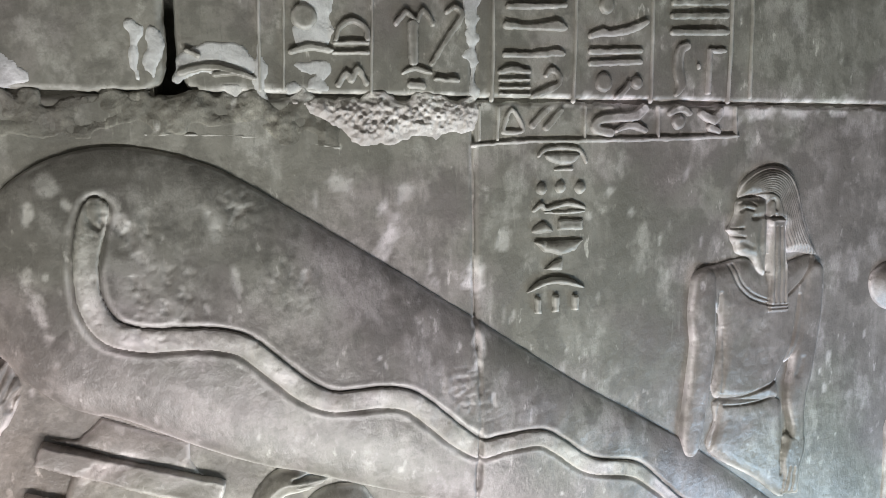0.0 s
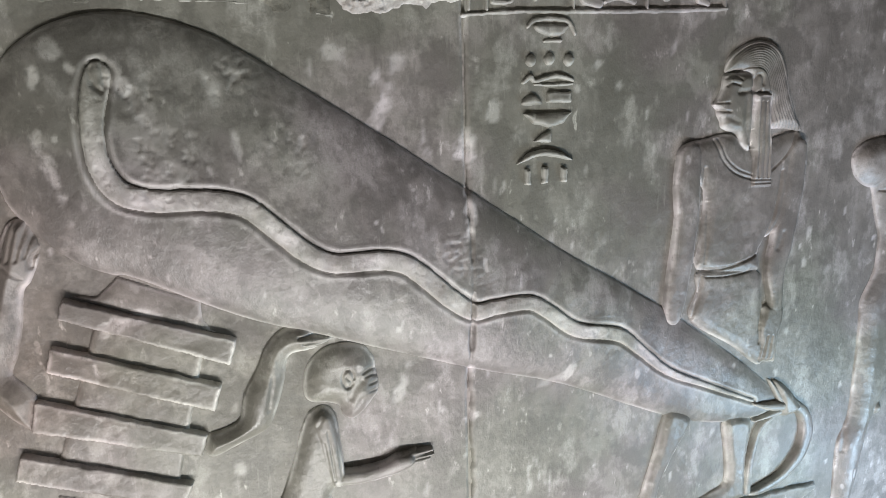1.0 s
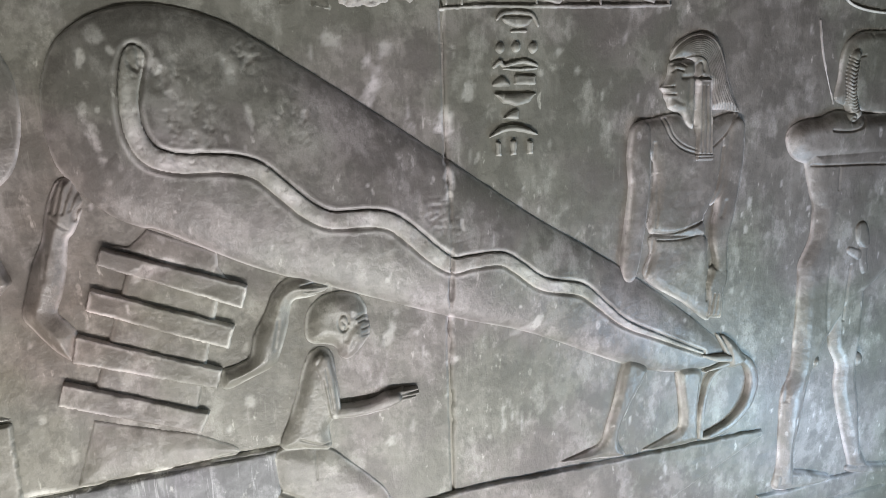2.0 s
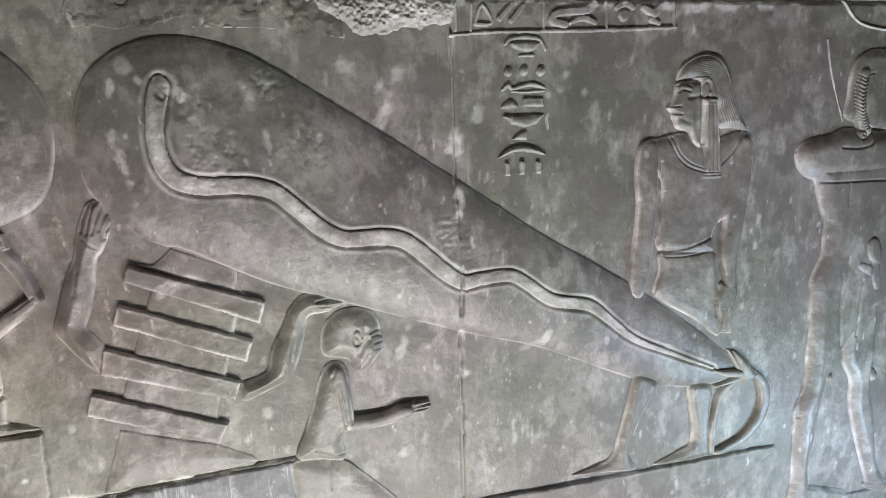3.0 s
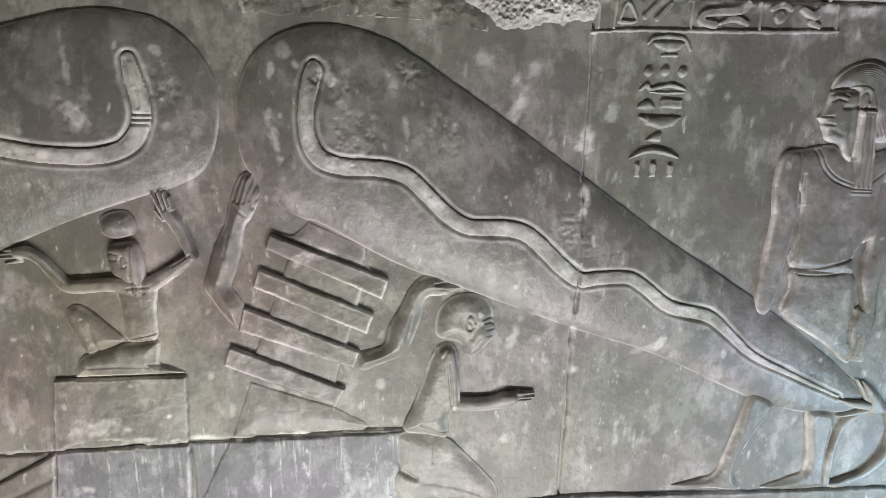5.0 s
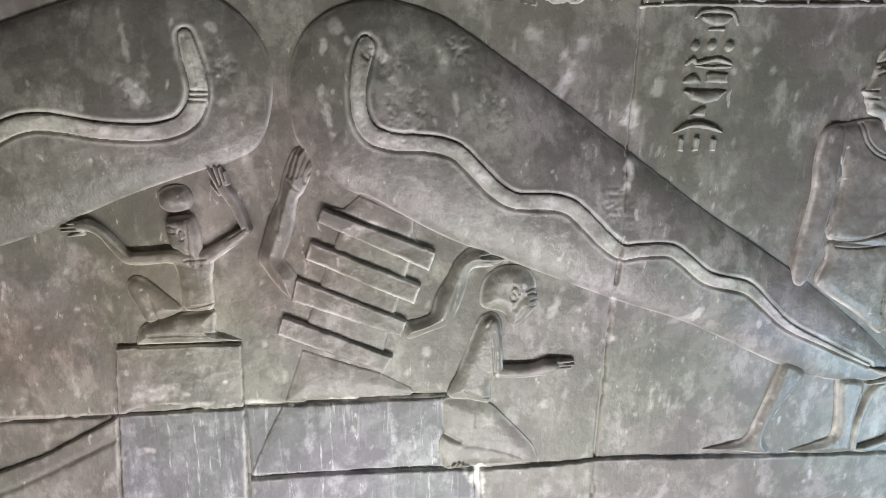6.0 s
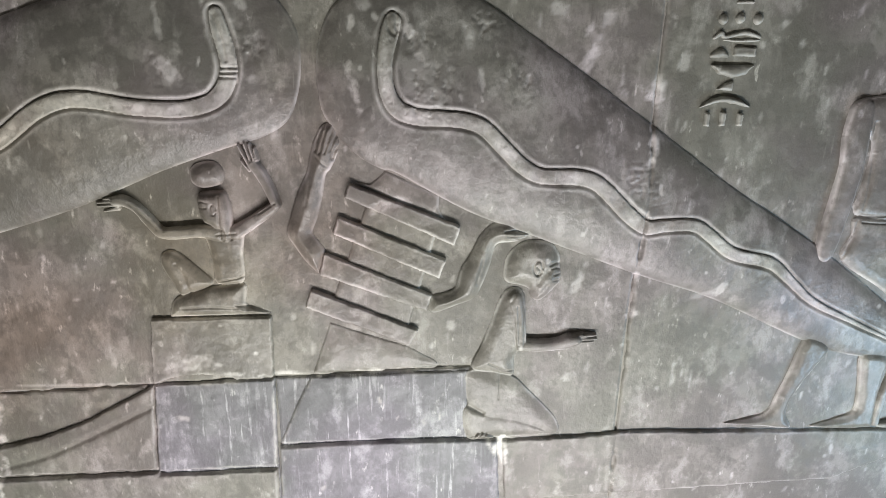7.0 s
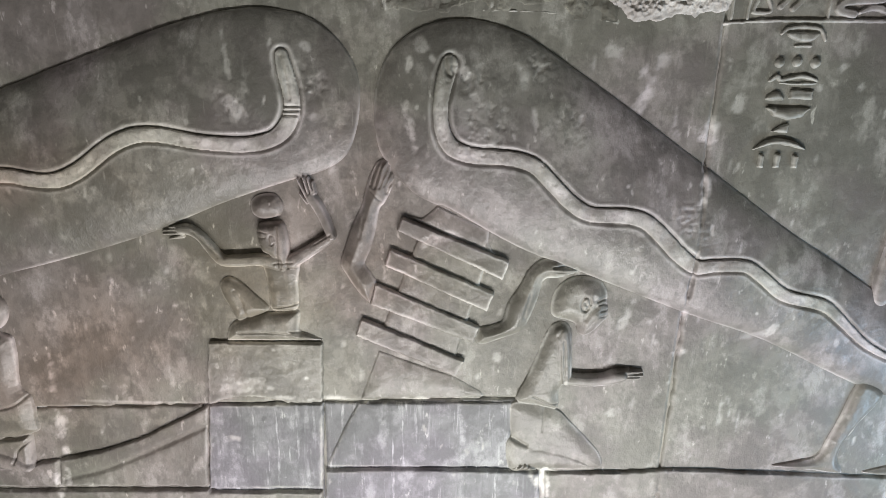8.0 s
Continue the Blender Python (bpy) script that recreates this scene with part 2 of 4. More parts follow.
# brown tint round the squatting figure and low on the wall: centre, half sizes
BROWN_TINT = [(-0.80, 1.22, 0.34, 0.22), (-1.15, 1.05, 0.30, 0.22), (-1.10, 1.40, 0.40, 0.10), (-0.60, 1.35, 0.10, 0.20)]
# pitted places: centre, radius
PITS = [(-0.385, 1.50, 0.050), (-0.41, 1.57, 0.03), (-0.30, 1.59, 0.03), (-0.02, 1.34, 0.035), (-0.235, 1.50, 0.03), (-0.67, 1.56, 0.03), (-0.80, 1.53, 0.03)]


def marks_at(u, v):
    """How strongly the pale marks cover the stone at each place, 0 to 1."""
    total, patchy = np.zeros(u.shape), fbm(u, v, 0.018, 4, 77)
    us, vs = u[:, 0], v[0, :]
    for (cu, cv), a, b, lean, strength in PALE_MARKS:
        if strength == 1.0:
            a, b = a * 1.6, b * 1.6
        m = max(a, b) * 2.4
        w = (slice(*np.searchsorted(us, (cu - m, cu + m))), slice(*np.searchsorted(vs, (cv - m, cv + m))))
        if total[w].size:
            c, s = math.cos(radians(lean)), math.sin(radians(lean))
            x, y = (u[w] - cu) * c + (v[w] - cv) * s, (v[w] - cv) * c - (u[w] - cu) * s
            q = 1.15 - np.sqrt((x / a) ** 2 + (y / b) ** 2) + 0.9 * patchy[w]
            total[w] = np.maximum(total[w], np.clip(q * 1.3, 0, 1) * strength)
    return total


SURFACE = {}


def swell(sd, res):
    """A smooth swelling, 0 at the outline and 1 at its fullest, with no crease along the middle."""
    k = max(1, int(0.012 / res))
    mask = sd[::k, ::k] > 0
    h = np.zeros(mask.shape)
    for _ in range(2500):
        h[1:-1, 1:-1] = np.where(mask[1:-1, 1:-1], (h[2:, 1:-1] + h[:-2, 1:-1] + h[1:-1, 2:] + h[1:-1, :-2]) / 4 + 1, 0)
    i, j = np.arange(sd.shape[0]) / k, np.arange(sd.shape[1]) / k
    rows = np.array([np.interp(i, np.arange(h.shape[0]), h[:, c]) for c in range(h.shape[1])]).T
    fine = np.array([np.interp(j, np.arange(h.shape[1]), r) for r in rows])
    for _ in range(120):
        fine[1:-1, 1:-1] = np.where(sd[1:-1, 1:-1] > 0, (fine[2:, 1:-1] + fine[:-2, 1:-1] + fine[1:-1, 2:] + fine[1:-1, :-2]) / 4 + 1.0 / k ** 2, 0)
    return (np.clip(fine, 0, None) / fine.max()) ** 0.9


def area(pts, h, w, e=0.002, smooth=True):
    return ("area", spline(pts) if smooth else np.array(pts), h, w, e)


def limb(pts, h, e=0.002):
    return ("limb", spline(pts, False), h, 0, e)


def oval(u, v, ru, rv, h, w, e=0.002):
    a = np.arange(28) / 28 * 2 * math.pi
    return ("area", np.stack([u + ru * np.cos(a), v + rv * np.sin(a)], 1), h, w, e)


def carve(name, forms, mat, parent=None, res=0.003, base=0.0, cuts=(), wear=0.0004, ragged=0.0, skirt=0.003, label="", seed=1, grain=0.03, rim=0.40, fade=0.0, crest=0.0, bulge=0.0, under=None, soft=0.8):
    """One carved mesh: the union of the forms stands proud of y = base, towards the passage; cuts are (line, half width, depth); lines with radii cut flat beds."""
    lo = np.min([f[1][:, :2].min(0) - (f[1][:, 2].max() if f[1].shape[1] > 2 else 0) for f in forms], 0) - 3 * res
    hi = np.max([f[1][:, :2].max(0) + (f[1][:, 2].max() if f[1].shape[1] > 2 else 0) for f in forms], 0) + 3 * res
    nu, nv = int((hi[0] - lo[0]) / res) + 2, int((hi[1] - lo[1]) / res) + 2
    u, v = np.meshgrid(lo[0] + np.arange(nu) * res, lo[1] + np.arange(nv) * res, indexing="ij")
    sd, height, ridge = np.full(u.shape, -1e9), np.zeros(u.shape), np.zeros(u.shape)
    rag = fbm(u, v, min(0.03, max(ragged * 3, res * 4)), 3, seed + 5) * ragged if ragged else 0.0
    us, vs = u[:, 0], v[0, :]

    def window(pts, margin):
        """The part of the sheet that a form or a groove can touch."""
        pts = np.array([p[:2] for p in pts])
        a, b = pts.min(0) - margin, pts.max(0) + margin
        return slice(*np.searchsorted(us, (a[0], b[0]))), slice(*np.searchsorted(vs, (a[1], b[1])))

    for kind, pts, h, w, e in forms:
        q = window(pts, 6 * res + 2 * ragged + (pts[:, 2].max() if pts.shape[1] > 2 else 0))
        if kind == "area":
            s = inside(u[q], v[q], pts) + (rag[q] if ragged else 0.0)
            top = e + (h - e) * np.sin(np.clip(s / w, 0, 1) * math.pi / 2)
        else:
            s, dome = along(u[q], v[q], pts)
            s, top = s + (rag[q] if ragged else 0.0), e + (h - e) * (dome)
            ridge[q] = np.maximum(ridge[q], dome ** 6)
        height[q] = np.maximum(height[q], np.where(s > 0, top, 0))
        sd[q] = np.maximum(sd[q], s)
    if bulge:
        height += bulge * swell(sd, res)
    # pale outline colour: worn edges together with the bright line of lit edges
    worn_lit_edge = rim * np.exp(-((np.maximum(sd, 0) - 0.0025) / 0.0032) ** 2)
    for line, half, depth, *broken in cuts:
        if len(line[0]) > 2:
            d, _ = along(u, v, spline([(p[0], p[1], p[2] + half) for p in line], False))
            height -= depth * np.clip(d / 0.003 + 0.5, 0, 1)
            height += 0.0007 * np.exp(-((d + 0.004) / 0.003) ** 2)
            # pale line painted round the bed: chalky lip and its lit wall
            worn_lit_edge = np.maximum(worn_lit_edge, 0.5 * np.exp(-((d + 0.003) / 0.003) ** 2))
            continue
        q = window(line, 4 * half + 0.006)
        d, _ = along(u[q], v[q], spline(line, False))
        if broken:
            d = d + 0.0016 * fbm(u[q], v[q], 0.02, 3, 91)
            height[q] -= depth * np.clip(0.55 + 1.1 * fbm(u[q], v[q], 0.05, 4, 92), 0.15, 1.5) * np.exp(-(d / (half * np.clip(0.8 + fbm(u[q], v[q], 0.03, 3, 93), 0.5, 2.2))) ** 2)
            continue
        height[q] -= depth * np.exp(-(d / half) ** 2)
    worn_lit = np.maximum(marks_at(u, v), worn_lit_edge * np.clip(0.7 + fbm(u, v, 0.05, 3, 15), 0, 1.3))
    if crest:
        worn_lit = np.maximum(worn_lit, crest * ridge * np.clip(0.55 + fbm(u, v, 0.05, 5, 19), 0, 1))
    pit = np.zeros(u.shape)
    for cu, cv, r in PITS:
        if lo[0] < cu < hi[0] and lo[1] < cv < hi[1]:
            pit = np.maximum(pit, np.exp(-((u - cu) ** 2 + (v - cv) ** 2) / r ** 2))
    if pit.any():
        rugged = fbm(u, v, 0.008, 3, 57)
        height -= 0.0016 * np.clip(pit + 0.3 * rugged - 0.25, 0, 1) * np.clip(0.2 + 1.6 * rugged, 0, 1.4)
        worn_lit = np.maximum(worn_lit, 0.35 * np.clip(pit - 0.2, 0, 1) * np.clip(rugged * 2, 0, 1))
    worn = wear * np.clip(sd / fade, 0, 1) if fade else wear
    height += worn * fbm(u, v, grain, 4, seed) - worn_lit * (0.0008 + 0.0012 * fbm(u, v, 0.012, 3, 9))
    if under:
        height += under(u, v)
    if bulge:
        SURFACE[name] = (lo, res, height + 0.0)
    ramp = np.clip(sd / (soft * res), 0, 1)
    height = -skirt + (height + skirt) * ramp * ramp * (3 - 2 * ramp)
    gu, gv = np.gradient(sd, res)
    norm = np.maximum(gu * gu + gv * gv, 0.25)
    out = (sd <= 0) & (sd > -2.5 * res)
    pu, pv = np.where(out, u - gu / norm * sd, u), np.where(out, v - gv / norm * sd, v)
    full = sd > 0
    keep = full[:-1, :-1] | full[1:, :-1] | full[:-1, 1:] | full[1:, 1:]
    idx = np.arange(nu * nv).reshape(nu, nv)
    quads = np.stack([idx[:-1, :-1][keep], idx[1:, :-1][keep], idx[1:, 1:][keep], idx[:-1, 1:][keep]], 1)
    used, quads = np.unique(quads, return_inverse=True)
    quads = quads.reshape(-1, 4)
    co = np.stack([pu.ravel()[used], base - height.ravel()[used], pv.ravel()[used]], 1)
    me = bpy.data.meshes.new(name)
    me.vertices.add(len(co))
    me.vertices.foreach_set("co", co.ravel())
    me.loops.add(quads.size)
    me.loops.foreach_set("vertex_index", quads.ravel().astype(np.int32))
    me.polygons.add(len(quads))
    me.polygons.foreach_set("loop_start", (np.arange(len(quads)) * 4).astype(np.int32))
    me.polygons.foreach_set("use_smooth", np.ones(len(quads), bool))
    me.update(calc_edges=True)
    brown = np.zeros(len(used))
    for cu, cv, a, b in BROWN_TINT:
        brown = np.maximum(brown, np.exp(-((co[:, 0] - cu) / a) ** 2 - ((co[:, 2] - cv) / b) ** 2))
    me.attributes.new("brown_tint", "FLOAT", "POINT").data.foreach_set("value", (brown * np.clip(0.75 + 0.5 * fbm(co[:, 0], co[:, 2], 0.12, 4, 83), 0, 1.2)).astype(np.float32))
    me.attributes.new("worn_lit_mark", "FLOAT", "POINT").data.foreach_set("value", worn_lit.ravel()[used].astype(np.float32))
    me.materials.append(mat)
    ob = new(name, me)
    if parent:
        ob.parent = parent
    if label:
        tagged(ob, label)
    return ob


def resting(name):
    """The height of a carved swelling's skin, for what is carved upon it."""
    lo, res, grid = SURFACE[name]

    def at(u, v):
        x, y = np.clip((u - lo[0]) / res, 0, grid.shape[0] - 1.01), np.clip((v - lo[1]) / res, 0, grid.shape[1] - 1.01)
        i, j = x.astype(int), y.astype(int)
        x, y = x - i, y - j
        return (grid[i, j] * (1 - x) + grid[i + 1, j] * x) * (1 - y) + (grid[i, j + 1] * (1 - x) + grid[i + 1, j + 1] * x) * y

    return at


def thing(name, label, category, group=""):
    """An empty at the wall that carries the parts of one carved thing."""
    return tagged(new(name), label, category, group)


def box(name, lo, hi, mat):
    bm = bmesh.new()
    bmesh.ops.create_cube(bm, size=1)
    for q in bm.verts:
        q.co = [lo[k] + (q.co[k] + 0.5) * (hi[k] - lo[k]) for k in range(3)]
    me = bpy.data.meshes.new(name)
    bm.to_mesh(me)
    bm.free()
    me.materials.append(mat)
    return new(name, me)


# ---- the passage ----
for name, lo, hi, label in (
    ("floor", (-2.4, -1.55, -0.1), (2.3, 0.2, 0.0), "worn dusty stone floor of a narrow passage"),
    ("ceiling", (-2.4, -1.55, 2.35), (2.3, 0.2, 2.45), "rough stone ceiling slab of a narrow passage"),
    ("wall_south", (-2.4, -1.55, 0.0), (2.3, -1.35, 2.35), "plain stone wall across the narrow passage"),
    ("wall_west", (-2.5, -1.55, 0.0), (-2.4, 0.2, 2.35), "plain stone wall closing the passage"),
    ("wall_east", (2.3, -1.55, 0.0), (2.4, 0.2, 2.35), "plain stone wall closing the passage"),
):
    tagged(box(name, lo, hi, ROUGH), label, name.split("_")[0], kind="structure")

wall = tagged(box("wall_north", (-2.4, 0.08, 0.0), (2.3, 0.2, 2.35), ROUGH), "carved sandstone block wall with raised reliefs and cracked joints", "wall", kind="structure")
CLEFT = -0.359
for lo, hi in ((-2.4, CLEFT - 0.02), (CLEFT + 0.02, 2.3)):
    box("joint_fill", (lo, 0.007, 0.0), (hi, 0.08, 2.35), DUST).parent = wall


def block(outline, mat=WALL, res=0.0048, wear=0.0011, ragged=0.0012, cuts=(), back=0.0):
    return carve("stone_block", [area(outline, 0.012, 0.0025, 0.0095, False)], mat, wall, res, 0.012 + back, cuts, wear, ragged, 0.0, "", 2, 0.12, 0.15, soft=0.3)


G = 0.0006
Z2 = 1.722


def seam(x):
    """Height of the long bed joint, which climbs a little to the right."""
    return 0.9873 + 0.0466 * x


block([(-2.38, Z2 + G), (CLEFT - 0.030, Z2 + G), (CLEFT - 0.013, Z2 + 0.010), (CLEFT - 0.005, Z2 + 0.030), (CLEFT - 0.003, 2.34), (-2.38, 2.34)])
block([(CLEFT + 0.034, Z2 + G), (-0.001, Z2 + G), (-0.001, 2.34), (CLEFT + 0.004, 2.34), (CLEFT + 0.006, Z2 + 0.030), (CLEFT + 0.015, Z2 + 0.010)])
block([(G, Z2 + G), (2.28, Z2 + G), (2.28, 2.34), (G, 2.34)])
block([(-2.38, seam(-2.38) + G), (-0.30, seam(-0.30) + G), (-0.255, 0.955), (-0.252, 0.42), (-0.008, 0.42), (-G, Z2 - G), (-2.38, Z2 - G)])
block([(-0.007, 0.42), (2.28, 0.42), (2.28, Z2 - G), (G, Z2 - G)])
block([(-2.38, 0.42), (-0.919, 0.42), (-0.919, seam(-0.919) - G), (-2.38, seam(-2.38) - G)], back=0.002)
block([(-0.917, 0.42), (-0.683, 0.42), (-0.683, seam(-0.683) - G), (-0.917, seam(-0.917) - G)], WASHED, back=0.002)
block([(-0.681, 0.42), (-0.2535, 0.42), (-0.2565, 0.952), (-0.30, seam(-0.30) - G), (-0.681, seam(-0.681) - G)], WASHED, back=0.002)
for a, b in ((-2.38, -1.1), (-1.098, 0.1), (0.102, 1.2), (1.202, 2.28)):
    block([(a, 0.01), (b, 0.01), (b, 0.418), (a, 0.418)], res=0.012)

JOINT = [(0.0, 1.72), (-0.002, 1.4), (-0.004, 1.1), (-0.006, 0.8), (-0.008, 0.55)]

# ---- bulbs and serpents ----
S1 = [(-0.443, 1.595, 0.0155), (-0.449, 1.575, 0.0166), (-0.455, 1.547, 0.0149), (-0.457, 1.515, 0.0142), (-0.452, 1.485, 0.0153), (-0.437, 1.460, 0.0164), (-0.406, 1.448, 0.0155), (-0.364, 1.446, 0.0146), (-0.325, 1.442, 0.0146), (-0.295, 1.430, 0.0147), (-0.264, 1.401, 0.0148), (-0.232, 1.370, 0.0150), (-0.196, 1.350, 0.0152), (-0.136, 1.348, 0.0152), (-0.100, 1.338, 0.0152), (-0.067, 1.311, 0.0154), (-0.033, 1.278, 0.0156), (0.000, 1.256, 0.0147), (0.032, 1.259, 0.0135), (0.085, 1.259, 0.0127), (0.117, 1.241, 0.0129), (0.167, 1.204, 0.0132), (0.241, 1.185, 0.0125), (0.283, 1.153, 0.0105), (0.339, 1.106, 0.0084), (0.416, 1.068, 0.0062), (0.526, 1.016, 0.0039)]
S2 = [(-0.716, 1.604, 0.0119), (-0.711, 1.580, 0.0148), (-0.704, 1.548, 0.0150), (-0.703, 1.518, 0.0152), (-0.715, 1.489, 0.0153), (-0.737, 1.470, 0.0145), (-0.772, 1.460, 0.0146), (-0.816, 1.459, 0.0146), (-0.864, 1.463, 0.0146), (-0.921, 1.473, 0.0146), (-0.965, 1.472, 0.0146), (-1.006, 1.456, 0.0147), (-1.039, 1.433, 0.0149), (-1.072, 1.410, 0.0150), (-1.110, 1.394, 0.0151), (-1.150, 1.394, 0.0142), (-1.188, 1.400, 0.0141), (-1.228, 1.399, 0.0142), (-1.291, 1.386, 0.0133), (-1.389, 1.352, 0.0125), (-1.488, 1.324, 0.0106)]


def bulb(outline, line, label, seed, cuts=()):
    """A raised glass-bulb shape, its skin hollowed along the serpent's bed."""
    forms = [area(outline, 0.0040, 0.030, 0.0012)]
    bed = [([(p[0], p[1], p[2] * 0.98) for p in line], 0.0016, 0.0034)]
    return tagged(carve("bulb_relief", forms, BULB, None, 0.0023, 0.0, list(cuts) + bed, 0.0009, 0.0, 0.004, "", seed, 0.06, 0.55, bulge=0.030, soft=1.5), label, "relief", "paired bulb reliefs")


def serpent(line, label, seed, cuts):
    return tagged(carve("serpent_relief", [limb([(p[0], p[1], p[2] * 0.98) for p in line], 0.0054, 0.0014)], SNAKE, None, 0.0018, 0.0, cuts, 0.0012, 0.0, 0.001, "", seed, 0.02, 0.4, 0.0, 0.75, under=resting("bulb_relief")), label, "relief", "serpents in the bulbs")


# a ladder of shallow scratches beside the joint
LADDER = [([(-0.038, 1.373), (-0.008, 1.372)], 0.0012, 0.0009), ([(-0.034, 1.360), (-0.010, 1.359)], 0.0012, 0.0009), ([(-0.033, 1.347), (-0.011, 1.346)], 0.0012, 0.0009), ([(-0.029, 1.334), (-0.011, 1.333)], 0.0012, 0.0009), ([(-0.028, 1.322), (-0.012, 1.322)], 0.0012, 0.0009), ([(0.002, 1.306), (0.029, 1.316)], 0.0012, 0.0008), ([(0.002, 1.295), (0.031, 1.300)], 0.0012, 0.0008), ([(-0.021, 1.378), (-0.021, 1.319)], 0.0012, 0.0007)]
bulb([(-0.570, 1.485), (-0.572, 1.522), (-0.565, 1.568), (-0.542, 1.615), (-0.505, 1.645), (-0.459, 1.662), (-0.414, 1.666), (-0.363, 1.657), (-0.312, 1.638), (-0.255, 1.603), (-0.176, 1.552), (-0.094, 1.498), (-0.010, 1.441), (0.056, 1.396), (0.161, 1.324), (0.317, 1.227), (0.438, 1.142), (0.522, 1.078), (0.570, 1.036), (0.593, 1.004), (0.575, 0.985), (0.529, 0.977), (0.446, 0.983), (0.335, 1.020), (0.150, 1.107), (-0.002, 1.158), (-0.197, 1.233), (-0.321, 1.282), (-0.440, 1.348), (-0.465, 1.355), (-0.500, 1.373), (-0.532, 1.402), (-0.552, 1.429), (-0.565, 1.454)],
     S1, "raised stone bulb relief around a serpent, crossed by a joint", 11, [(JOINT, 0.0020, 0.007, 1)] + LADDER)
serpent(S1, "wavy raised serpent carved in pale worn stone within the bulb", 13, [(JOINT, 0.0020, 0.006, 1), ([(-0.451, 1.602), (-0.449, 1.584), (-0.441, 1.575)], 0.003, 0.004), ([(-0.437, 1.606), (-0.437, 1.579)], 0.002, 0.003)])
bulb([(-0.590, 1.527), (-0.592, 1.572), (-0.607, 1.608), (-0.634, 1.641), (-0.670, 1.664), (-0.715, 1.676), (-0.769, 1.678), (-0.825, 1.670), (-0.901, 1.650), (-0.998, 1.617), (-1.097, 1.582), (-1.199, 1.544), (-1.357, 1.486), (-1.521, 1.425), (-1.658, 1.367), (-1.734, 1.162), (-1.611, 1.107), (-1.436, 1.156), (-1.267, 1.205), (-1.157, 1.235), (-0.994, 1.286), (-0.835, 1.352), (-0.733, 1.388), (-0.662, 1.410), (-0.620, 1.436), (-0.600, 1.475)],
     S2, "raised stone bulb relief with a serpent inside, weathered brownish", 12)
serpent(S2, "wavy raised serpent with banded throat carved within the bulb", 14, [([(-0.719, 1.523), (-0.691, 1.523)], 0.0018, 0.004), ([(-0.720, 1.515), (-0.691, 1.516)], 0.0018, 0.004), ([(-0.720, 1.508), (-0.692, 1.508)], 0.0018, 0.004), ([(-0.719, 1.602), (-0.710, 1.566), (-0.706, 1.534)], 0.003, 0.003)])

# ---- pillar with raised arms, under the bulb ----
pillar = thing("djed_pillar_relief", "stone relief of a banded pillar with raised arms holding the bulb", "relief")
for pts in ([(-0.523, 1.334), (-0.328, 1.255), (-0.339, 1.218), (-0.533, 1.309)], [(-0.545, 1.276), (-0.353, 1.193), (-0.366, 1.156), (-0.556, 1.243)], [(-0.572, 1.209), (-0.378, 1.125), (-0.389, 1.093), (-0.583, 1.167)], [(-0.600, 1.140), (-0.404, 1.056), (-0.420, 1.023), (-0.611, 1.103)]):
    carve("crossbar", [area(pts, 0.0105, 0.004, 0.0085, False)], FIGURE, pillar, 0.0018, -0.001, (), 0.0009, 0.0008, 0.003, "", 21, 0.03, 0.8)
carve("capital", [area([(-0.521, 1.337), (-0.487, 1.332), (-0.475, 1.342), (-0.460, 1.355), (-0.366, 1.311), (-0.367, 1.290), (-0.358, 1.271), (-0.333, 1.257), (-0.434, 1.292)], 0.004, 0.02, 0.001, False)], FIGURE, pillar, 0.0025, 0.0, (), 0.0004, 0.0, 0.003, "", 22)
carve("neck", [area([(-0.487, 1.317), (-0.364, 1.265), (-0.429, 1.032), (-0.571, 1.094)], 0.004, 0.01, 0.002, False)], FIGURE, pillar, 0.003, 0.0, (), 0.0006, 0.0, 0.003, "", 23)
carve("shaft", [area([(-0.569, 1.071), (-0.423, 1.020), (-0.372, 0.990), (-0.362, 0.975), (-0.607, 0.963)], 0.006, 0.04, 0.0022, False)], FIGURE, pillar, 0.003, 0.0, (), 0.0007, 0.0, 0.003, "", 24)
carve("shaft", [area([(-0.611, 0.957), (-0.310, 0.966), (-0.308, 0.817), (-0.679, 0.808), (-0.646, 0.888)], 0.005, 0.03, 0.003, False)], WASHED, pillar, 0.003, 0.0, (), 0.0009, 0.0008, 0.003, "washed bluish lower part of the shaft", 24)
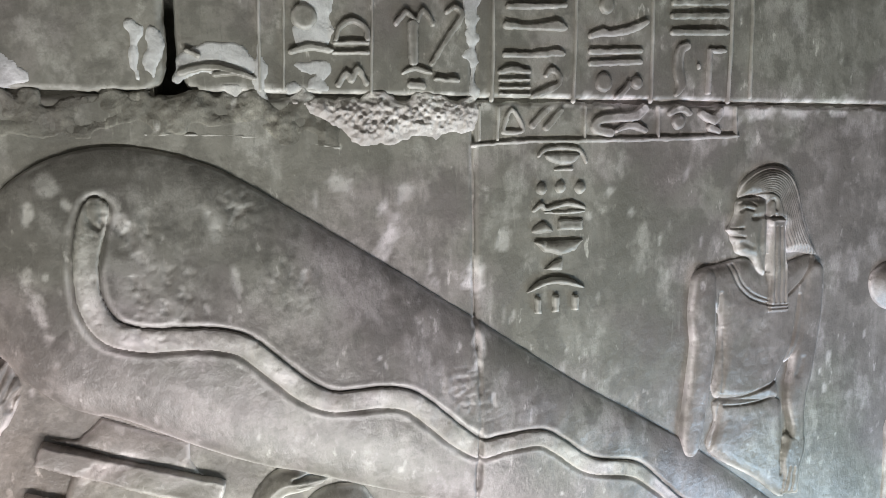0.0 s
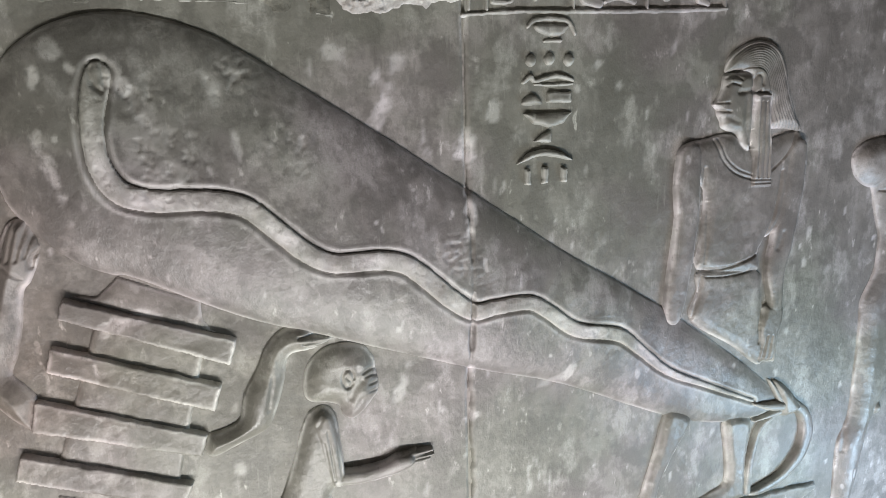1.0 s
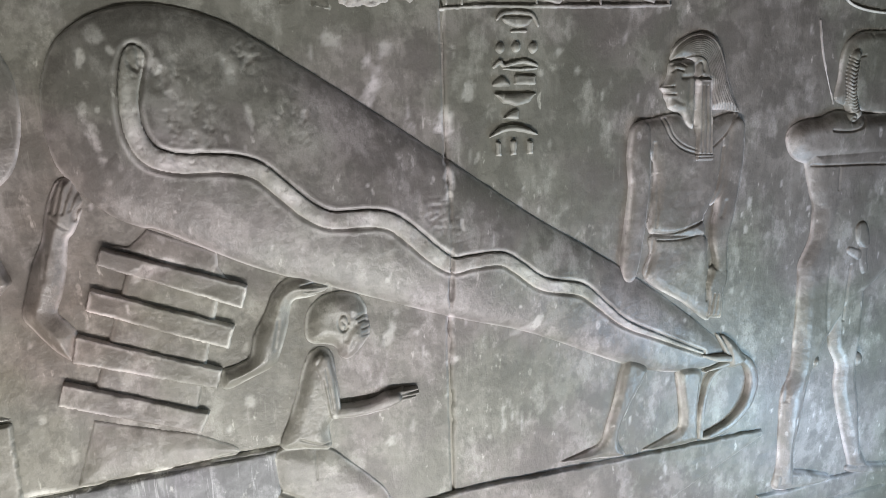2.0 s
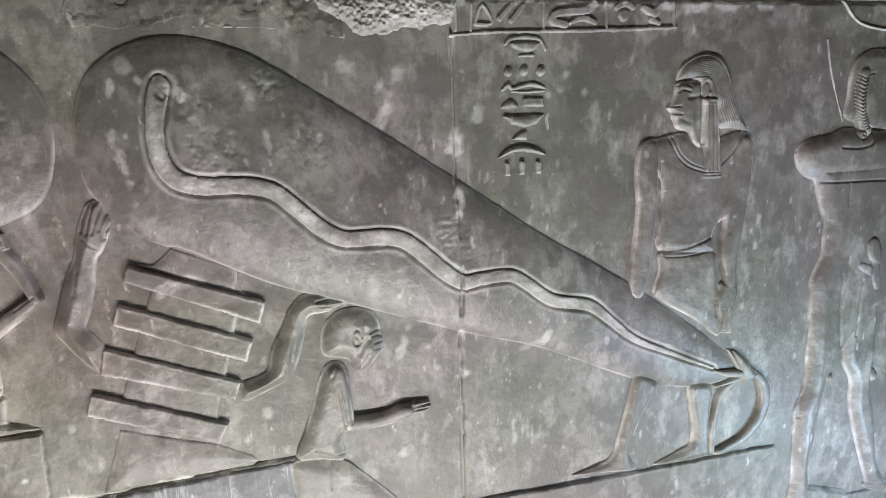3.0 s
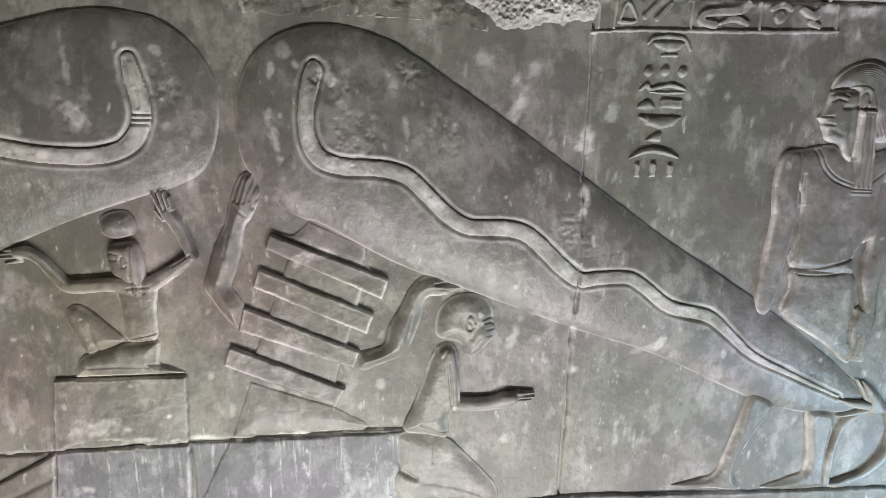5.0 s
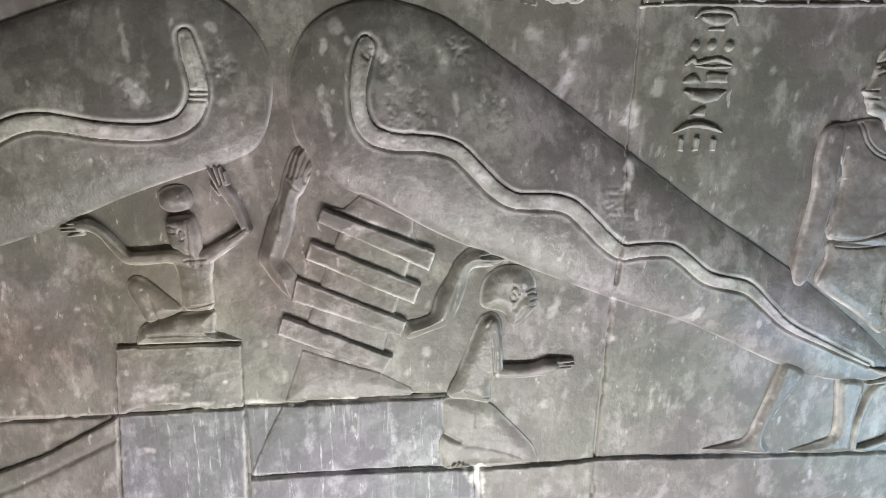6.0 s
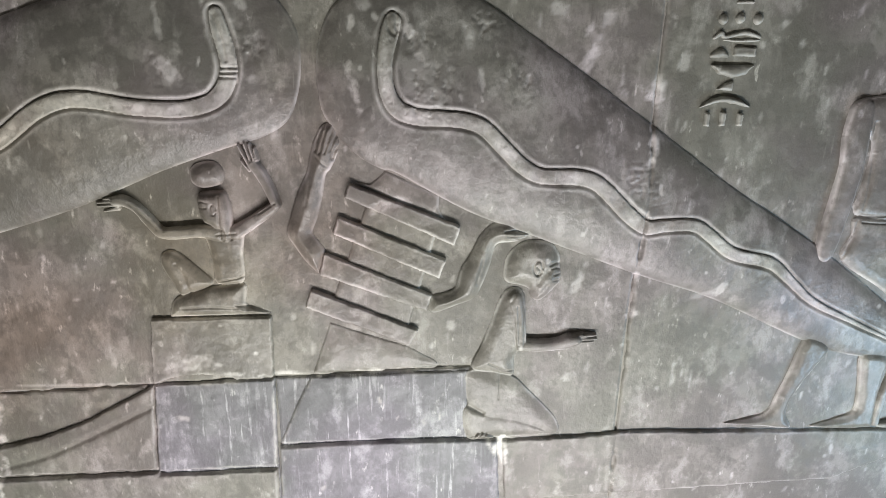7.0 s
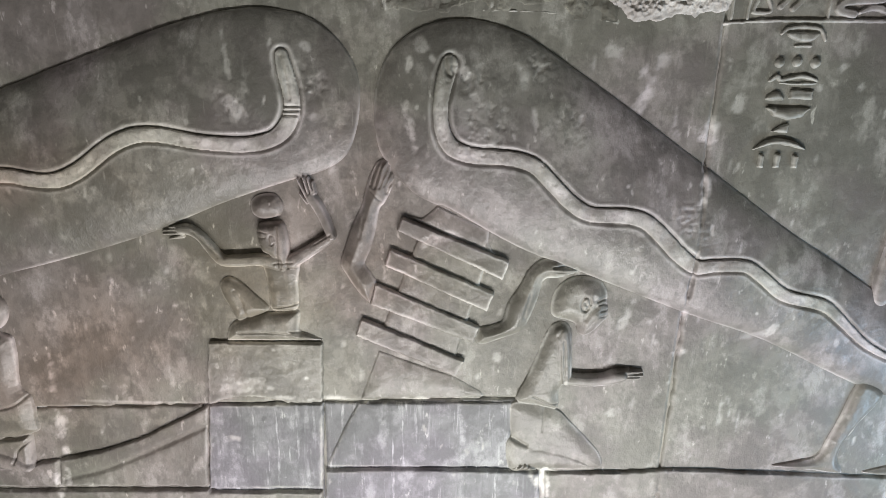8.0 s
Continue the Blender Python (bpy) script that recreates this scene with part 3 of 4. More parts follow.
carve("arm", [area([(-0.566, 1.431), (-0.554, 1.436), (-0.542, 1.432), (-0.539, 1.415), (-0.536, 1.398), (-0.542, 1.378), (-0.553, 1.357), (-0.562, 1.345), (-0.570, 1.303), (-0.580, 1.269), (-0.589, 1.245), (-0.578, 1.228), (-0.569, 1.209), (-0.577, 1.178), (-0.584, 1.168), (-0.603, 1.186), (-0.625, 1.219), (-0.636, 1.244), (-0.628, 1.274), (-0.613, 1.316), (-0.597, 1.348), (-0.590, 1.373), (-0.582, 1.402), (-0.573, 1.420)], 0.018, 0.030)], FIGURE, pillar, 0.0018, 0.0,
      [([(-0.563, 1.429), (-0.572, 1.407), (-0.577, 1.389)], 0.0014, 0.0035), ([(-0.554, 1.430), (-0.562, 1.409), (-0.569, 1.386)], 0.0014, 0.0035), ([(-0.545, 1.428), (-0.554, 1.405), (-0.561, 1.386)], 0.0014, 0.0035), ([(-0.541, 1.415), (-0.552, 1.390)], 0.0014, 0.0035), ([(-0.536, 1.397), (-0.545, 1.388), (-0.549, 1.376)], 0.0026, 0.006), ([(-0.576, 1.380), (-0.561, 1.364)], 0.0016, 0.002), ([(-0.590, 1.331), (-0.597, 1.297)], 0.003, 0.002)], 0.0009, 0.0, 0.003, "", 25, 0.03, 0.75)
carve("arm", [area([(-0.387, 1.100), (-0.381, 1.122), (-0.361, 1.127), (-0.338, 1.139), (-0.329, 1.172), (-0.309, 1.208), (-0.296, 1.236), (-0.279, 1.255), (-0.260, 1.262), (-0.240, 1.260), (-0.222, 1.248), (-0.195, 1.239), (-0.205, 1.231), (-0.237, 1.223), (-0.263, 1.219), (-0.272, 1.184), (-0.283, 1.151), (-0.299, 1.118), (-0.328, 1.104), (-0.374, 1.087)], 0.017, 0.026)], FIGURE, pillar, 0.0018, 0.0,
      [([(-0.249, 1.246), (-0.224, 1.246), (-0.199, 1.237)], 0.0017, 0.005), ([(-0.244, 1.237), (-0.218, 1.235), (-0.199, 1.236)], 0.0017, 0.005), ([(-0.240, 1.229), (-0.216, 1.230), (-0.203, 1.234)], 0.0017, 0.005), ([(-0.288, 1.196), (-0.298, 1.148)], 0.003, 0.002)], 0.0009, 0.0, 0.003, "", 26, 0.03, 0.75)


# ---- figures, each one plain carved mesh ----
def figure(forms, label, cuts=(), seed=31, mat=FIGURE):
    return tagged(carve("relief_figure", forms, mat, None, 0.00125, 0.0, [(c[0], c[1], c[2] * (0.6 if c[1] > 0.00135 else 0.9)) for c in cuts], 0.0009, 0.0, 0.003, "", seed, 0.03, 0.75, soft=2.0), label, "relief", "carved figures")


def ring(u, v, ru, rv, half, depth):
    """A groove round an oval."""
    return ([(u + ru * math.cos(a), v + rv * math.sin(a)) for a in np.arange(0, 6.3, 0.7)], half, depth)


figure([
    area([(-0.792, 1.353), (-0.783, 1.366), (-0.763, 1.373), (-0.743, 1.371), (-0.732, 1.356), (-0.733, 1.338), (-0.746, 1.328), (-0.771, 1.324), (-0.789, 1.334)], 0.015, 0.024),
    area([(-0.783, 1.286), (-0.783, 1.309), (-0.776, 1.319), (-0.756, 1.322), (-0.736, 1.322), (-0.727, 1.307), (-0.724, 1.281), (-0.725, 1.254), (-0.730, 1.231), (-0.746, 1.227), (-0.747, 1.247), (-0.755, 1.251), (-0.765, 1.259), (-0.775, 1.265), (-0.780, 1.276)], 0.019, 0.016, 0.005),
    area([(-0.780, 1.253), (-0.751, 1.246), (-0.709, 1.258), (-0.713, 1.205), (-0.718, 1.151), (-0.766, 1.148), (-0.770, 1.182), (-0.774, 1.215)], 0.010, 0.020),
    limb([(-0.741, 1.244, 0.0157), (-0.782, 1.249, 0.0126), (-0.824, 1.246, 0.0121), (-0.849, 1.248, 0.0110), (-0.868, 1.270, 0.0110), (-0.886, 1.293, 0.0094), (-0.905, 1.304, 0.0105), (-0.918, 1.304, 0.0095)], 0.015),
    limb([(-0.915, 1.309, 0.0055), (-0.940, 1.306, 0.0030)], 0.010), limb([(-0.915, 1.303, 0.0052), (-0.951, 1.300, 0.0032)], 0.010), limb([(-0.916, 1.296, 0.0050), (-0.951, 1.294, 0.0032)], 0.010), limb([(-0.917, 1.290, 0.0053), (-0.941, 1.285, 0.0030)], 0.009),
    limb([(-0.722, 1.247, 0.0147), (-0.694, 1.264, 0.0126), (-0.665, 1.284, 0.0116), (-0.648, 1.296, 0.0090)], 0.015),
    limb([(-0.648, 1.296, 0.0090), (-0.659, 1.326, 0.0100), (-0.672, 1.353, 0.0105), (-0.682, 1.368, 0.0100)], 0.018, 0.005),
    limb([(-0.686, 1.365, 0.0050), (-0.704, 1.400, 0.0030)], 0.019, 0.012), limb([(-0.682, 1.367, 0.0050), (-0.694, 1.403, 0.0030)], 0.019, 0.012), limb([(-0.677, 1.370, 0.0048), (-0.686, 1.402, 0.0030)], 0.019, 0.012), limb([(-0.674, 1.375, 0.0040), (-0.678, 1.394, 0.0030)], 0.019, 0.012), limb([(-0.688, 1.357, 0.0042), (-0.701, 1.375, 0.0031)], 0.018, 0.011),
    area([(-0.861, 1.193), (-0.856, 1.209), (-0.839, 1.216), (-0.817, 1.205), (-0.792, 1.181), (-0.770, 1.156), (-0.779, 1.144), (-0.812, 1.132), (-0.833, 1.128), (-0.844, 1.152), (-0.856, 1.174)], 0.014, 0.022),
    area([(-0.856, 1.089), (-0.851, 1.112), (-0.836, 1.128), (-0.801, 1.139), (-0.763, 1.148), (-0.715, 1.151), (-0.716, 1.112), (-0.702, 1.106), (-0.673, 1.092), (-0.676, 1.089), (-0.856, 1.085)], 0.015, 0.024),
], "squatting stone relief figure with a disc on its head, arms raised", [
    ([(-0.830, 1.190), (-0.818, 1.164), (-0.814, 1.136)], 0.004, 0.004), ([(-0.768, 1.154), (-0.741, 1.159), (-0.717, 1.164)], 0.0018, 0.004), ([(-0.766, 1.146), (-0.717, 1.150)], 0.003, 0.003), ([(-0.830, 1.106), (-0.782, 1.108), (-0.734, 1.105)], 0.003, 0.004), ([(-0.733, 1.111), (-0.702, 1.103), (-0.678, 1.092)], 0.002, 0.004),
    ([(-0.779, 1.302), (-0.772, 1.305), (-0.764, 1.303)], 0.0016, 0.003), ([(-0.778, 1.293), (-0.765, 1.294)], 0.0016, 0.003), ([(-0.783, 1.278), (-0.772, 1.280)], 0.0014, 0.002), ([(-0.744, 1.312), (-0.745, 1.280), (-0.747, 1.237)], 0.0022, 0.004), ([(-0.745, 1.234), (-0.728, 1.236)], 0.0015, 0.003), ([(-0.753, 1.245), (-0.720, 1.247)], 0.0018, 0.003),
    ring(*(-0.754, 1.290), 0.005, 0.009, 0.0014, 0.003), ([(-0.854, 1.255), (-0.863, 1.268), (-0.895, 1.302)], 0.0016, 0.002), ([(-0.678, 1.282), (-0.650, 1.301)], 0.0016, 0.003)], 31)

figure([
    area([(-0.250, 1.169), (-0.246, 1.195), (-0.232, 1.216), (-0.210, 1.228), (-0.184, 1.229), (-0.159, 1.220), (-0.146, 1.200), (-0.144, 1.181), (-0.141, 1.161), (-0.143, 1.146), (-0.150, 1.137), (-0.159, 1.126), (-0.172, 1.114), (-0.186, 1.109), (-0.198, 1.119), (-0.203, 1.133), (-0.218, 1.140), (-0.238, 1.144), (-0.248, 1.153)], 0.017, 0.032),
    area([(-0.288, 1.020), (-0.271, 1.065), (-0.259, 1.105), (-0.247, 1.130), (-0.230, 1.139), (-0.214, 1.135), (-0.205, 1.118), (-0.202, 1.081), (-0.200, 1.041), (-0.205, 1.013), (-0.220, 0.995), (-0.222, 0.953), (-0.265, 0.959), (-0.305, 0.972)], 0.014, 0.028),
    limb([(-0.227, 1.116, 0.0145), (-0.220, 1.079, 0.0144), (-0.215, 1.044, 0.0144), (-0.210, 1.020, 0.0117)], 0.017, 0.004),
    limb([(-0.210, 1.022, 0.0117), (-0.179, 1.019, 0.0126), (-0.142, 1.021, 0.0123), (-0.120, 1.027, 0.0150), (-0.106, 1.030, 0.0114)], 0.017),
    limb([(-0.108, 1.037, 0.0057), (-0.068, 1.039, 0.0040)], 0.015), limb([(-0.108, 1.031, 0.0057), (-0.066, 1.031, 0.0038)], 0.015), limb([(-0.111, 1.023, 0.0060), (-0.072, 1.025, 0.0038)], 0.014), limb([(-0.128, 1.028, 0.0057), (-0.100, 1.040, 0.0038), (-0.092, 1.043, 0.0029)], 0.012),
    area([(-0.314, 0.962), (-0.279, 0.969), (-0.223, 0.954), (-0.193, 0.926), (-0.157, 0.888), (-0.129, 0.852), (-0.127, 0.819), (-0.196, 0.816), (-0.304, 0.813), (-0.315, 0.858), (-0.308, 0.884), (-0.317, 0.916)], 0.0085, 0.034),
    area([(-0.316, 0.888), (-0.257, 0.878), (-0.200, 0.867), (-0.160, 0.845), (-0.151, 0.818), (-0.253, 0.814), (-0.310, 0.813)], 0.0095, 0.024, 0.003),
    area([(-0.304, 0.813), (-0.294, 0.828), (-0.275, 0.834), (-0.255, 0.814)], 0.012, 0.01, 0.004),
], "kneeling stone relief figure with outstretched arm below the bulb", [
    ring(*(-0.187, 1.178), 0.008, 0.014, 0.0022, 0.005), ([(-0.189, 1.181), (-0.183, 1.173), (-0.187, 1.166)], 0.0022, 0.004),
    ([(-0.165, 1.183), (-0.154, 1.186), (-0.143, 1.183)], 0.0020, 0.004), ([(-0.162, 1.176), (-0.153, 1.177), (-0.145, 1.173)], 0.0018, 0.004), ([(-0.169, 1.171), (-0.179, 1.161), (-0.185, 1.149)], 0.006, 0.005), ([(-0.157, 1.164), (-0.142, 1.164)], 0.0020, 0.004), ([(-0.157, 1.152), (-0.142, 1.151)], 0.0018, 0.004), ([(-0.170, 1.143), (-0.184, 1.126), (-0.198, 1.119)], 0.004, 0.003),
    ([(-0.221, 1.104), (-0.218, 1.065), (-0.215, 1.023)], 0.0016, 0.003), ([(-0.227, 1.085), (-0.223, 1.046), (-0.219, 1.015)], 0.0016, 0.002), ([(-0.211, 1.102), (-0.207, 1.053), (-0.206, 1.023)], 0.0014, 0.002),
    ([(-0.271, 0.984), (-0.246, 0.970), (-0.223, 0.966)], 0.0018, 0.004), ([(-0.268, 0.966), (-0.247, 0.958), (-0.224, 0.955)], 0.0016, 0.003), ([(-0.227, 1.125), (-0.233, 1.113)], 0.003, 0.003), ([(-0.248, 0.954), (-0.249, 0.905)], 0.0016, 0.002),
    ([(-0.296, 0.817), (-0.288, 0.828)], 0.0014, 0.004), ([(-0.287, 0.816), (-0.279, 0.830)], 0.0014, 0.004), ([(-0.278, 0.815), (-0.270, 0.829)], 0.0014, 0.004), ([(-0.310, 0.888), (-0.279, 0.872)], 0.004, 0.006)], 32)

INNER = np.array([(0.444, 1.581), (0.454, 1.588), (0.469, 1.590), (0.483, 1.587), (0.494, 1.576), (0.502, 1.550), (0.507, 1.523), (0.512, 1.496)])
OUTER = np.array([(0.419, 1.581), (0.430, 1.603), (0.457, 1.620), (0.486, 1.623), (0.511, 1.608), (0.531, 1.571), (0.548, 1.530), (0.576, 1.492)])
WIG = [([tuple(p) for p in INNER + (OUTER - INNER) * k / 10], 0.0013, 0.0036) for k in range(11)]
WIG += [([(0.477, 1.538), (0.479, 1.476), (0.480, 1.420)], 0.0013, 0.0035), ([(0.484, 1.538), (0.486, 1.475), (0.489, 1.419)], 0.0013, 0.0035), ([(0.493, 1.537), (0.496, 1.475), (0.499, 1.418)], 0.0013, 0.0035), ([(0.501, 1.537), (0.505, 1.474), (0.508, 1.418)], 0.0013, 0.0035)]
WIG += [([(0.479, 1.416), (0.516, 1.414)], 0.0014, 0.003), ([(0.480, 1.410), (0.516, 1.409)], 0.0014, 0.003)]
figure([
    area([(0.418, 1.580), (0.425, 1.607), (0.452, 1.625), (0.486, 1.631), (0.517, 1.620), (0.536, 1.593), (0.546, 1.553), (0.561, 1.521), (0.578, 1.488), (0.542, 1.492), (0.510, 1.497), (0.504, 1.537), (0.472, 1.547), (0.463, 1.577), (0.441, 1.583)], 0.012, 0.018, 0.001),
    area([(0.473, 1.551), (0.503, 1.550), (0.518, 1.402), (0.479, 1.403)], 0.0150, 0.004, 0.009, False),
    area([(0.418, 1.581), (0.446, 1.584), (0.470, 1.580), (0.476, 1.547), (0.478, 1.503), (0.475, 1.461), (0.458, 1.465), (0.446, 1.488), (0.431, 1.493), (0.419, 1.499), (0.415, 1.509), (0.409, 1.518), (0.406, 1.527), (0.399, 1.535), (0.407, 1.546), (0.413, 1.559)], 0.0125, 0.016),
    area([(0.355, 1.476), (0.384, 1.484), (0.441, 1.490), (0.475, 1.467), (0.551, 1.488), (0.578, 1.483), (0.579, 1.424), (0.562, 1.350), (0.514, 1.298), (0.511, 1.256), (0.392, 1.271), (0.393, 1.330), (0.392, 1.402), (0.361, 1.440)], 0.010, 0.024),
    limb([(0.363, 1.457, 0.0230), (0.362, 1.413, 0.0250), (0.365, 1.360, 0.0228), (0.360, 1.297, 0.0228), (0.352, 1.234, 0.0220), (0.348, 1.198, 0.0171)], 0.0125, 0.001),
    limb([(0.569, 1.459, 0.0210), (0.567, 1.406, 0.0252), (0.562, 1.350, 0.0252), (0.556, 1.303, 0.0242), (0.549, 1.256, 0.0220), (0.554, 1.211, 0.0158), (0.554, 1.189, 0.0154)], 0.0130, 0.001),
    area([(0.536, 1.197), (0.572, 1.192), (0.576, 1.164), (0.570, 1.135), (0.568, 1.087), (0.556, 1.084), (0.532, 1.088), (0.524, 1.096), (0.525, 1.124), (0.518, 1.155), (0.526, 1.181)], 0.013, 0.014),
    area([(0.399, 1.270), (0.513, 1.260), (0.526, 1.215), (0.539, 1.160), (0.540, 1.080), (0.475, 1.125), (0.386, 1.183), (0.394, 1.233)], 0.009, 0.022),
    area([(0.350, 1.028), (0.402, 1.003), (0.373, 0.943), (0.351, 0.894), (0.343, 0.854), (0.357, 0.819), (0.300, 0.823), (0.214, 0.832), (0.263, 0.847), (0.299, 0.861), (0.315, 0.908), (0.328, 0.952)], 0.011, 0.018, 0.001),
    area([(0.470, 0.987), (0.530, 0.979), (0.529, 0.902), (0.532, 0.824), (0.522, 0.816), (0.452, 0.815), (0.395, 0.822), (0.450, 0.843), (0.481, 0.859), (0.479, 0.911)], 0.011, 0.018, 0.001),
], "standing stone relief figure in striped wig and short kilt", WIG + [
    ring(*(0.478, 1.564), 0.007, 0.015, 0.0022, 0.005), ([(0.420, 1.574), (0.432, 1.577), (0.446, 1.572)], 0.0022, 0.004), ([(0.422, 1.563), (0.429, 1.567), (0.442, 1.564)], 0.0020, 0.005), ([(0.442, 1.553), (0.457, 1.554), (0.471, 1.555)], 0.0040, 0.006), ([(0.407, 1.537), (0.424, 1.538)], 0.0018, 0.004), ([(0.408, 1.526), (0.427, 1.524)], 0.0020, 0.005), ([(0.459, 1.546), (0.457, 1.512), (0.468, 1.477)], 0.005, 0.004), ([(0.425, 1.516), (0.443, 1.508)], 0.004, 0.003),
    ([(0.405, 1.480), (0.421, 1.450), (0.447, 1.428), (0.481, 1.416)], 0.002, 0.004), ([(0.413, 1.482), (0.428, 1.453), (0.452, 1.434), (0.480, 1.423)], 0.0016, 0.003), ([(0.563, 1.484), (0.545, 1.452), (0.517, 1.428)], 0.002, 0.004),
    ([(0.390, 1.438), (0.395, 1.384), (0.391, 1.330), (0.388, 1.276)], 0.003, 0.006), ([(0.401, 1.383), (0.404, 1.329), (0.402, 1.283)], 0.002, 0.003), ([(0.336, 1.372), (0.336, 1.327), (0.327, 1.283)], 0.002, 0.003), ([(0.540, 1.426), (0.535, 1.371), (0.523, 1.316), (0.518, 1.260)], 0.003, 0.006), ([(0.552, 1.322), (0.545, 1.295)], 0.005, 0.004),
    ([(0.403, 1.271), (0.444, 1.270), (0.476, 1.278), (0.507, 1.287)], 0.0026, 0.006), ([(0.407, 1.259), (0.450, 1.256), (0.509, 1.261)], 0.0016, 0.003), ([(0.400, 1.260), (0.397, 1.228), (0.386, 1.187)], 0.002, 0.004), ([(0.525, 1.162), (0.525, 1.127)], 0.002, 0.004),
    ([(0.540, 1.140), (0.533, 1.091)], 0.0017, 0.005), ([(0.550, 1.138), (0.544, 1.088)], 0.0017, 0.005), ([(0.561, 1.134), (0.556, 1.087)], 0.0017, 0.005), ([(0.528, 1.185), (0.523, 1.152)], 0.003, 0.003), ([(0.385, 0.982), (0.357, 0.929), (0.343, 0.866)], 0.002, 0.003), ([(0.521, 0.952), (0.525, 0.840)], 0.002, 0.003)], 33)

CURL = (0.843, 1.467)
PLAIT = [(0.837, 1.586), (0.832, 1.547), (0.838, 1.506), (0.852, 1.477)]
figure([
    area([(0.691, 1.436), (0.699, 1.455), (0.723, 1.468), (0.769, 1.473), (0.808, 1.485), (0.886, 1.476), (1.035, 1.469), (1.059, 1.369), (0.905, 1.377), (0.819, 1.379), (0.757, 1.381), (0.725, 1.388), (0.700, 1.408)], 0.020, 0.034, 0.002),
    area([(0.738, 1.413), (0.747, 1.371), (0.760, 1.332), (0.775, 1.293), (0.776, 1.274), (0.774, 1.227), (0.753, 1.177), (0.755, 1.145), (0.758, 1.095), (0.759, 1.023), (0.759, 0.942), (0.740, 0.887), (0.741, 0.809), (0.746, 0.726), (0.743, 0.657), (0.802, 0.654), (0.795, 0.736), (0.806, 0.822), (0.817, 0.912), (0.835, 0.961), (0.854, 1.002), (0.904, 1.063), (1.013, 1.149), (1.062, 1.217), (1.017, 1.415), (0.840, 1.421)], 0.018, 0.034, 0.001),
    area([(0.862, 1.130), (0.855, 0.996), (0.884, 0.933), (0.887, 0.876), (0.921, 0.772), (0.951, 0.694), (0.967, 0.659), (1.021, 0.656), (0.991, 0.715), (0.966, 0.832), (0.947, 0.916), (0.947, 1.007), (0.935, 1.121)], 0.016, 0.026, 0.001),
    area([(0.743, 0.654), (0.750, 0.698), (0.797, 0.694), (0.868, 0.673), (0.908, 0.655), (0.884, 0.640), (0.817, 0.642)], 0.012, 0.014, 0.002),
    area([(0.952, 0.658), (0.975, 0.675), (1.046, 0.659), (1.194, 0.633), (1.202, 0.600), (1.016, 0.633)], 0.012, 0.014, 0.002),
    oval(0.815, 0.955, 0.012, 0.014, 0.021, 0.014, 0.012), oval(0.938, 0.941, 0.012, 0.016, 0.020, 0.014, 0.012),
    area([(0.805, 1.502), (0.806, 1.547), (0.809, 1.591), (0.830, 1.623), (0.882, 1.635), (0.972, 1.616), (1.003, 1.476), (0.885, 1.479), (0.863, 1.485)], 0.011, 0.022),
    limb([(*p, 0.012) for p in PLAIT], 0.018, 0.008),
    oval(*CURL, 0.014, 0.014, 0.019, 0.010, 0.008),
    limb([(0.751, 1.653, 0.0029), (0.764, 1.596, 0.0028), (0.786, 1.538, 0.0030), (0.803, 1.497, 0.0029)], 0.005),
    limb([(0.781, 1.722, 0.0036), (0.819, 1.686, 0.0036), (0.882, 1.671, 0.0037), (0.987, 1.666, 0.0039)], 0.005),
    limb([(0.894, 1.241, 0.0176), (0.899, 1.226, 0.0189), (0.908, 1.208, 0.0126)], 0.024, 0.014), limb([(0.906, 1.202, 0.0112), (0.909, 1.172, 0.0122), (0.916, 1.150, 0.0098)], 0.022, 0.012), limb([(0.868, 1.198, 0.0095), (0.897, 1.185, 0.0140)], 0.021, 0.012),
], "tall standing stone relief figure with plaited hair and extended arm", [
    ([(CURL[0] + 0.0014 * a * math.cos(a), CURL[1] + 0.0014 * a * math.sin(a)) for a in np.arange(1.0, 8.5, 0.6)], 0.0018, 0.005),
    ([(0.791, 1.446), (0.836, 1.443), (0.866, 1.450), (0.878, 1.466)], 0.0024, 0.006), ([(0.757, 1.379), (0.819, 1.377), (0.906, 1.375), (1.028, 1.368)], 0.0025, 0.005), ([(0.820, 1.371), (0.822, 1.328)], 0.0025, 0.003),
    ([(0.841, 1.574), (0.846, 1.584), (0.861, 1.588)], 0.0022, 0.005), ([(0.824, 1.181), (0.826, 1.098), (0.835, 1.024)], 0.005, 0.003), ([(0.879, 1.164), (0.877, 1.116), (0.877, 1.042)], 0.003, 0.005), ([(0.753, 0.917), (0.750, 0.872)], 0.004, 0.004),
    ([(0.778, 0.828), (0.782, 0.732)], 0.003, 0.003)] + [([(p[0] - 0.013, p[1] + 0.004), (p[0], p[1] - 0.004), (p[0] + 0.013, p[1] + 0.004)], 0.0016, 0.004) for p in spline(PLAIT, False, 6)[1:-2]], 34)

